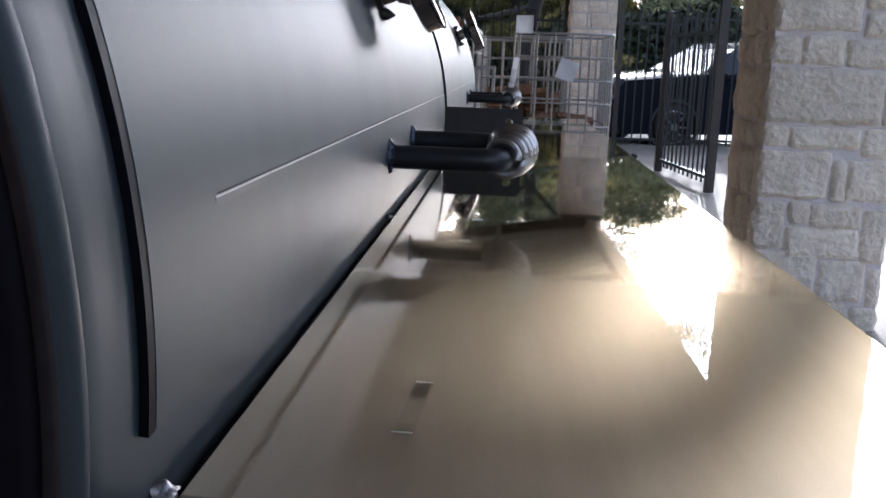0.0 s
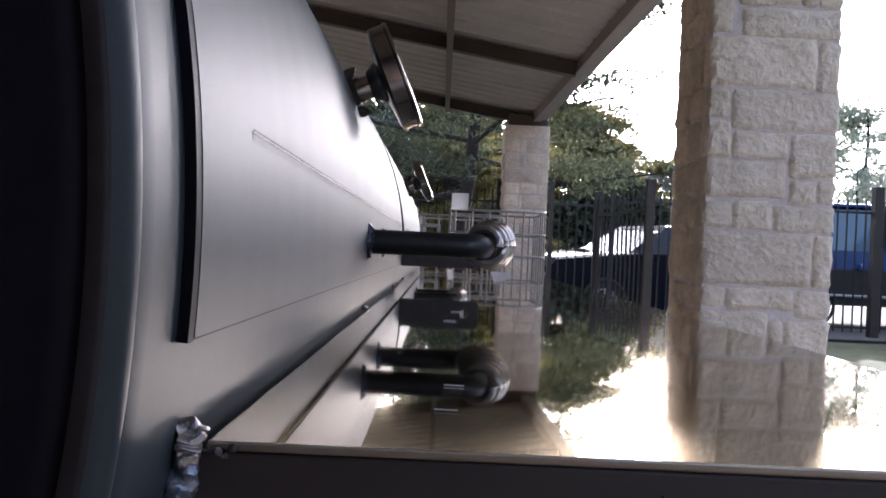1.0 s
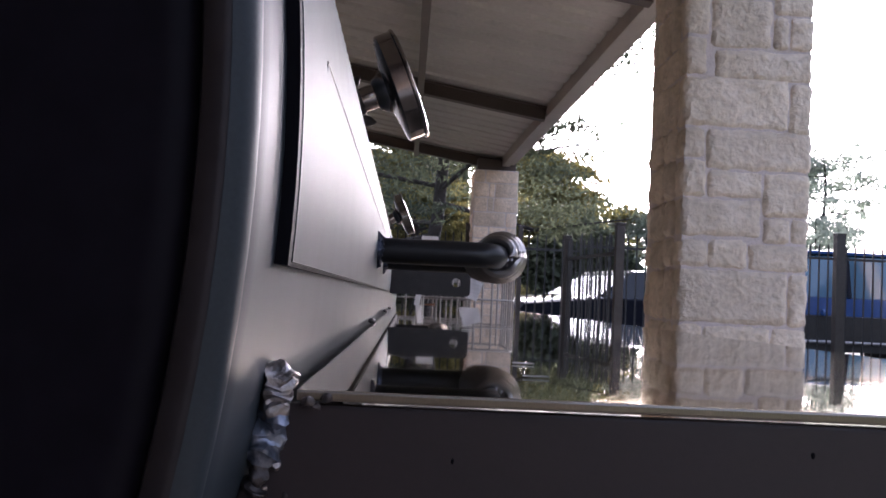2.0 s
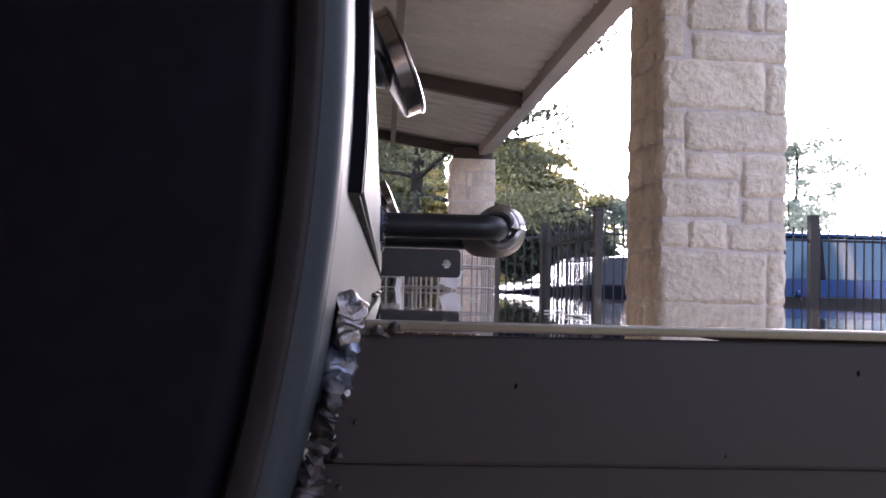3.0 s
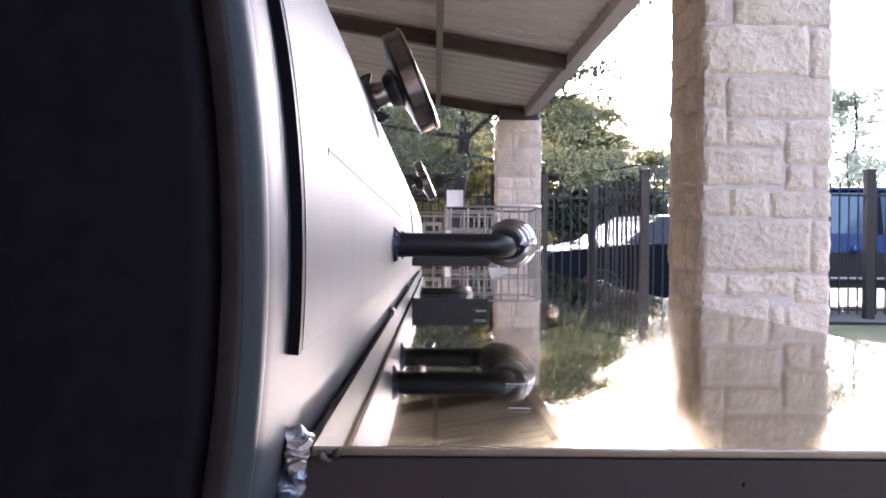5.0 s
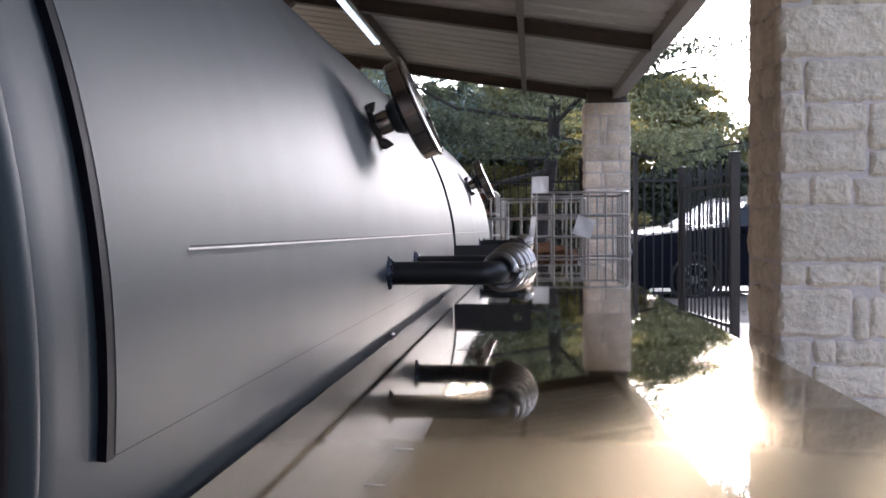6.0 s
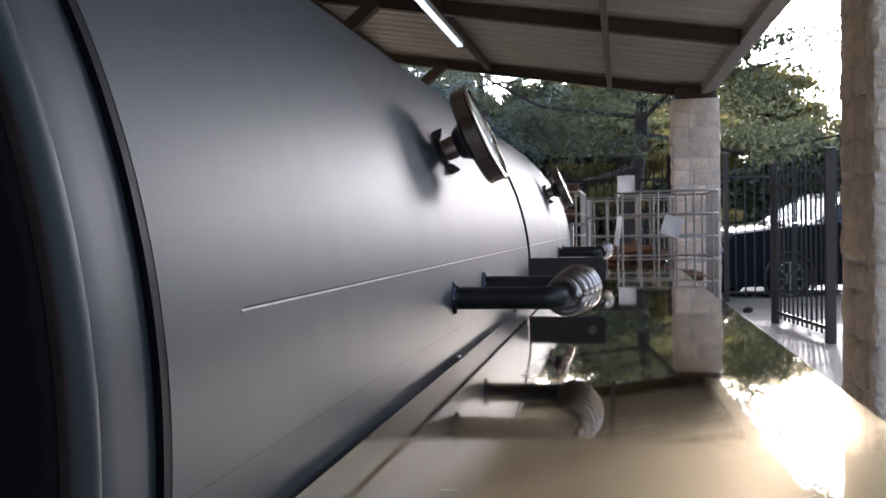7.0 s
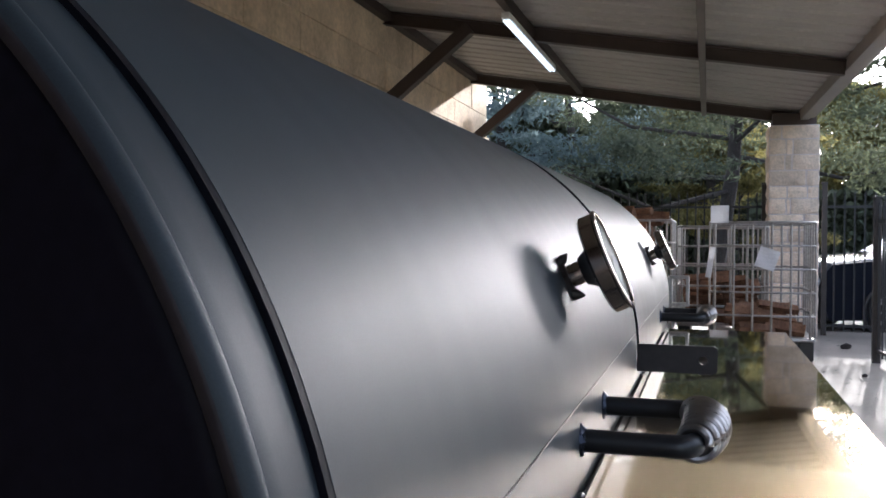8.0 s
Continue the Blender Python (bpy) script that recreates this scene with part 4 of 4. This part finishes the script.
SUV = [(-2.5, 0.40), (2.4, 0.40), (2.5, 0.8), (2.4, 1.08), (2.1, 1.25), (1.6, 1.30), (-2.4, 1.30), (-2.52, 0.8)]
SUV_CAB = [(1.9, 1.27), (1.3, 2.0), (-2.2, 2.05), (-2.45, 1.29)]
SUV_SILL = [(-2.5, 0.36), (2.38, 0.36), (2.5, 0.6), (2.48, 0.98), (-2.5, 0.98)]
car((3.27, 13.44, -0.09), 200, 4.6, 1.85, 1.5, M_CARDARK, "dark blue sport utility car parked behind the fence", SEDAN, SEDAN_CAB, 0.315)
car((7.7, 15.6, -0.08), 180, 5.0, 1.98, 2.0, M_CARBLUE, "blue sport utility car parked behind the fence", SUV, SUV_CAB, sill=SUV_SILL)


# ---- trees ----
def tree(x, y, h, crown_lo, spread, seed, leafmat, label, n_limb=16, n_clump=9, leaf=0.16, per=46, trunk_r=0.22, flat=0.3):
    rnd = random.Random(seed)
    t = holder("tree", (x, y, 0), label, "tree", "trees beyond the fence")
    bm = bmesh.new()
    pts = [Vector((x + 0.3 * math.sin(k * 0.7 + seed), y, h * 0.95 * k / 8)) for k in range(9)]
    for k in range(8):
        rod(bm, pts[k], pts[k + 1], trunk_r * (1 - k / 9), 10, trunk_r * (1 - (k + 1) / 9))
    ends = []
    for i in range(n_limb):
        f = crown_lo + (1 - crown_lo) * (i + rnd.random()) / n_limb
        a = rnd.uniform(0, 2 * math.pi)
        L = spread * (0.45 + 0.75 * rnd.random()) * (1.12 - 0.8 * f)
        k = min(7, int(f * 8))
        p = pts[k].lerp(pts[k + 1], f * 8 - k if f < 1 else 1)
        q = p + Vector((math.cos(a) * L, math.sin(a) * L, L * rnd.uniform(-0.05, 0.45)))
        mid = (p + q) / 2 + Vector((0, 0, -0.1 * L))
        rod(bm, p, mid, 0.05 * (1.3 - f), 6, 0.035)
        rod(bm, mid, q, 0.035, 6, 0.012)
        for j in range(n_clump):
            g = rnd.uniform(0.35, 1.08)
            ends.append((p.lerp(q, g) + Vector((rnd.gauss(0, .32), rnd.gauss(0, .32), rnd.gauss(0.1, .22))) * (spread / 3.2), rnd.uniform(.35, .75) * spread / 4))
    part("trunk", bm, M_BARK, t, "rough brown trunk with limbs", True)
    verts, faces = [], []
    for c, r in ends:
        for _ in range(per):
            d = Vector((rnd.gauss(0, 1), rnd.gauss(0, 1), rnd.gauss(0, flat)))
            p = c + d * r * 0.55
            u = Vector((rnd.gauss(0, 1), rnd.gauss(0, 1), rnd.gauss(0, 1))).normalized()
            v = u.cross(Vector((rnd.gauss(0, 1), rnd.gauss(0, 1), rnd.gauss(0, 1)))).normalized()
            s = leaf * rnd.uniform(1.0, 2.1)
            b = len(verts)
            verts += [p - u * s, p + v * s * 0.24, p + u * s, p - v * s * 0.24]
            faces.append((b, b + 1, b + 2, b + 3))
    me = bpy.data.meshes.new("crown")
    me.from_pydata(verts, [], faces)
    me.materials.append(leafmat)
    cr = new("crown", me)
    cr.parent = t
    cr.matrix_parent_inverse = Matrix.Translation(-t.location)
    return t


tree(6.4, 39.8, 7.35, 0.40, 4.8, 11, M_LEAF, "backlit pine tree with spreading limbs", n_limb=30, n_clump=8, per=190, leaf=0.095, trunk_r=0.34)
tree(0.35, 17.5, 10.5, 0.20, 5.2, 12, M_LEAF_DARK, "dark green pine with drooping layered limbs", n_limb=30, n_clump=9, per=260, leaf=0.048, trunk_r=0.17)
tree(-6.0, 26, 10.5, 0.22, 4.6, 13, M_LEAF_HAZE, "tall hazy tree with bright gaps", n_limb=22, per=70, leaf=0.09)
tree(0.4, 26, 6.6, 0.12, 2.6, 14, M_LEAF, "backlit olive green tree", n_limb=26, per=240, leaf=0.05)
tree(10.0, 40, 5.4, 0.2, 2.8, 15, M_LEAF_FAR, "far thin tree, haze in its pale leaf colour", n_limb=16, per=70, leaf=0.09)
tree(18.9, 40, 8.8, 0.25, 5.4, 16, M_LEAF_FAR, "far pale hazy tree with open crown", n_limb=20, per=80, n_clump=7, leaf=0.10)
tree(-13.0, 30, 11.0, 0.1, 6.0, 17, M_LEAF_DARK, "tall dark tree beyond the wall", n_limb=26, per=70, leaf=0.12)



def hedge(x0, x1, y, h, seed, n, label, mat):
    rnd = random.Random(seed)
    verts, faces = [], []
    for _ in range(n):
        x = rnd.uniform(x0, x1)
        top = h * (0.72 + 0.35 * noise.noise(Vector((x * 0.35, y, seed))) + 0.12 * noise.noise(Vector((x * 1.7, y, seed))))
        p = Vector((x, y + rnd.gauss(0, 0.7), top * (1 - rnd.random() ** 1.6)))
        u = Vector((rnd.gauss(0, 1), rnd.gauss(0, 1), rnd.gauss(0, 1))).normalized()
        v = u.cross(Vector((rnd.gauss(0, 1), rnd.gauss(0, 1), rnd.gauss(0, 1)))).normalized()
        q = rnd.uniform(0.10, 0.22)
        k = len(verts)
        verts += [p - u * q, p + v * q * 0.5, p + u * q, p - v * q * 0.5]
        faces.append((k, k + 1, k + 2, k + 3))
    me = bpy.data.meshes.new("hedge")
    me.from_pydata(verts, [], faces)
    me.materials.append(mat)
    return tagged(new("hedge", me), label, "hedge", kind="stuff")


hedge(-16.0, 2.6, 33.0, 5.6, 41, 72000, "hedge beyond the parking lot, air haze in its leaf colour", M_LEAF_HAZE)
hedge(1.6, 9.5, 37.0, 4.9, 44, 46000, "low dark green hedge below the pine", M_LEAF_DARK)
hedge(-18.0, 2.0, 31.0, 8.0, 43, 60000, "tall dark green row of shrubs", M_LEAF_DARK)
hedge(9.0, 40.0, 48.0, 2.6, 42, 26000, "far low hedge line with haze in its leaf colour", M_LEAF_HAZE)
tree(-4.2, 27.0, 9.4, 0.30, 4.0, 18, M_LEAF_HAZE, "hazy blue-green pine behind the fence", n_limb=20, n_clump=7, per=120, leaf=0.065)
tree(9.6, 45, 5.6, 0.15, 2.4, 19, M_LEAF_FAR, "backlit shrub tree paled by haze in its leaf colour", n_limb=18, per=120, leaf=0.075)

# ---- litter on the slab ----
rnd = random.Random(77)
bm = bmesh.new()
for _ in range(130):
    p = Vector((rnd.uniform(1.05, 2.9), rnd.uniform(4.2, 11.2), 0.006))
    m = Matrix.Translation(p) @ Matrix.Rotation(rnd.uniform(0, 6.3), 4, 'Z') @ Matrix.Rotation(rnd.uniform(-0.35, 0.35), 4, 'X')
    a, b = rnd.uniform(0.012, 0.05), rnd.uniform(0.004, 0.014)
    bm.faces.new([bm.verts.new(m @ Vector(q)) for q in ((-a, 0, 0), (0, -b, 0.003), (a, 0, 0.004), (0, b, 0.003))])
thing("leaf_litter", bm, M_BARK, "dry brown leaves and needles scattered on the slab", "leaves", kind="stuff")
for x, y, s in ((1.56, 10.0, 0.05), (1.42, 7.9, 0.02)):
    bm = bmesh.new()
    bmesh.ops.create_icosphere(bm, subdivisions=3, radius=s, matrix=Matrix.Translation((x, y, s * 0.6)) @ Matrix.Diagonal((1.2, 1.0, 0.75, 1)))
    for v in bm.verts:
        v.co += noise.noise_vector(v.co * 18) * s * 0.35
        v.co.z = max(v.co.z, 0.0)
    thing("rock", bm, M_BARK, "small brown rock lying on the concrete", "rock", "loose rocks", smooth=True)

# ---- stones last ----
stone_column("stone_column", 1.133, 3.307, 0.524, 0.524, 2.62, COURSES, "square column of rough pale limestone blocks", 0.012, 21, M_STONE, 0.022, FACE_LOW + FACE_HIGH + FACE_TOP)
small = []
z = 0.0
_r = random.Random(4)
while z < 2.5:
    hh = _r.choice((0.12, 0.15, 0.19, 0.22))
    small.append((z, z + hh, tuple(sorted(_r.uniform(0.2, 0.8) for _ in range(_r.choice((1, 2, 2)))))))
    z += hh
stone_column("stone_column", 0.835, 11.15, 0.57, 0.57, 2.56, small, "square column of warm cream limestone at the roof corner", 0.011, 22, M_STONE_WARM, 0.05)
bm = bmesh.new()
box(bm, (1.12, 11.435, 2.635), (0.50, 0.50, 0.15), bevel=0.006)
thing("column_cap", bm, M_BEAM, "dark brown steel bearing box on the stone column", "beam", kind="structure")
# coursed blocks on the long wall, above the smoker
rnd = random.Random(31)
z = 0.0
while z < 3.4:
    hh = rnd.choice((0.3, 0.38, 0.46))
    y = 3.2 + rnd.random() * 0.3
    while y < 11.8:
        L = rnd.uniform(0.5, 1.2)
        bm = bmesh.new()
        box(bm, (-3.03, min(y + L / 2, 11.85), z + hh / 2), (0.09 + rnd.uniform(-0.012, 0.012), L - 0.004, hh - 0.004), bevel=0.008)
        part("stone", bm, M_WALLSTONE, wall_w)
        y += L
    z += hh
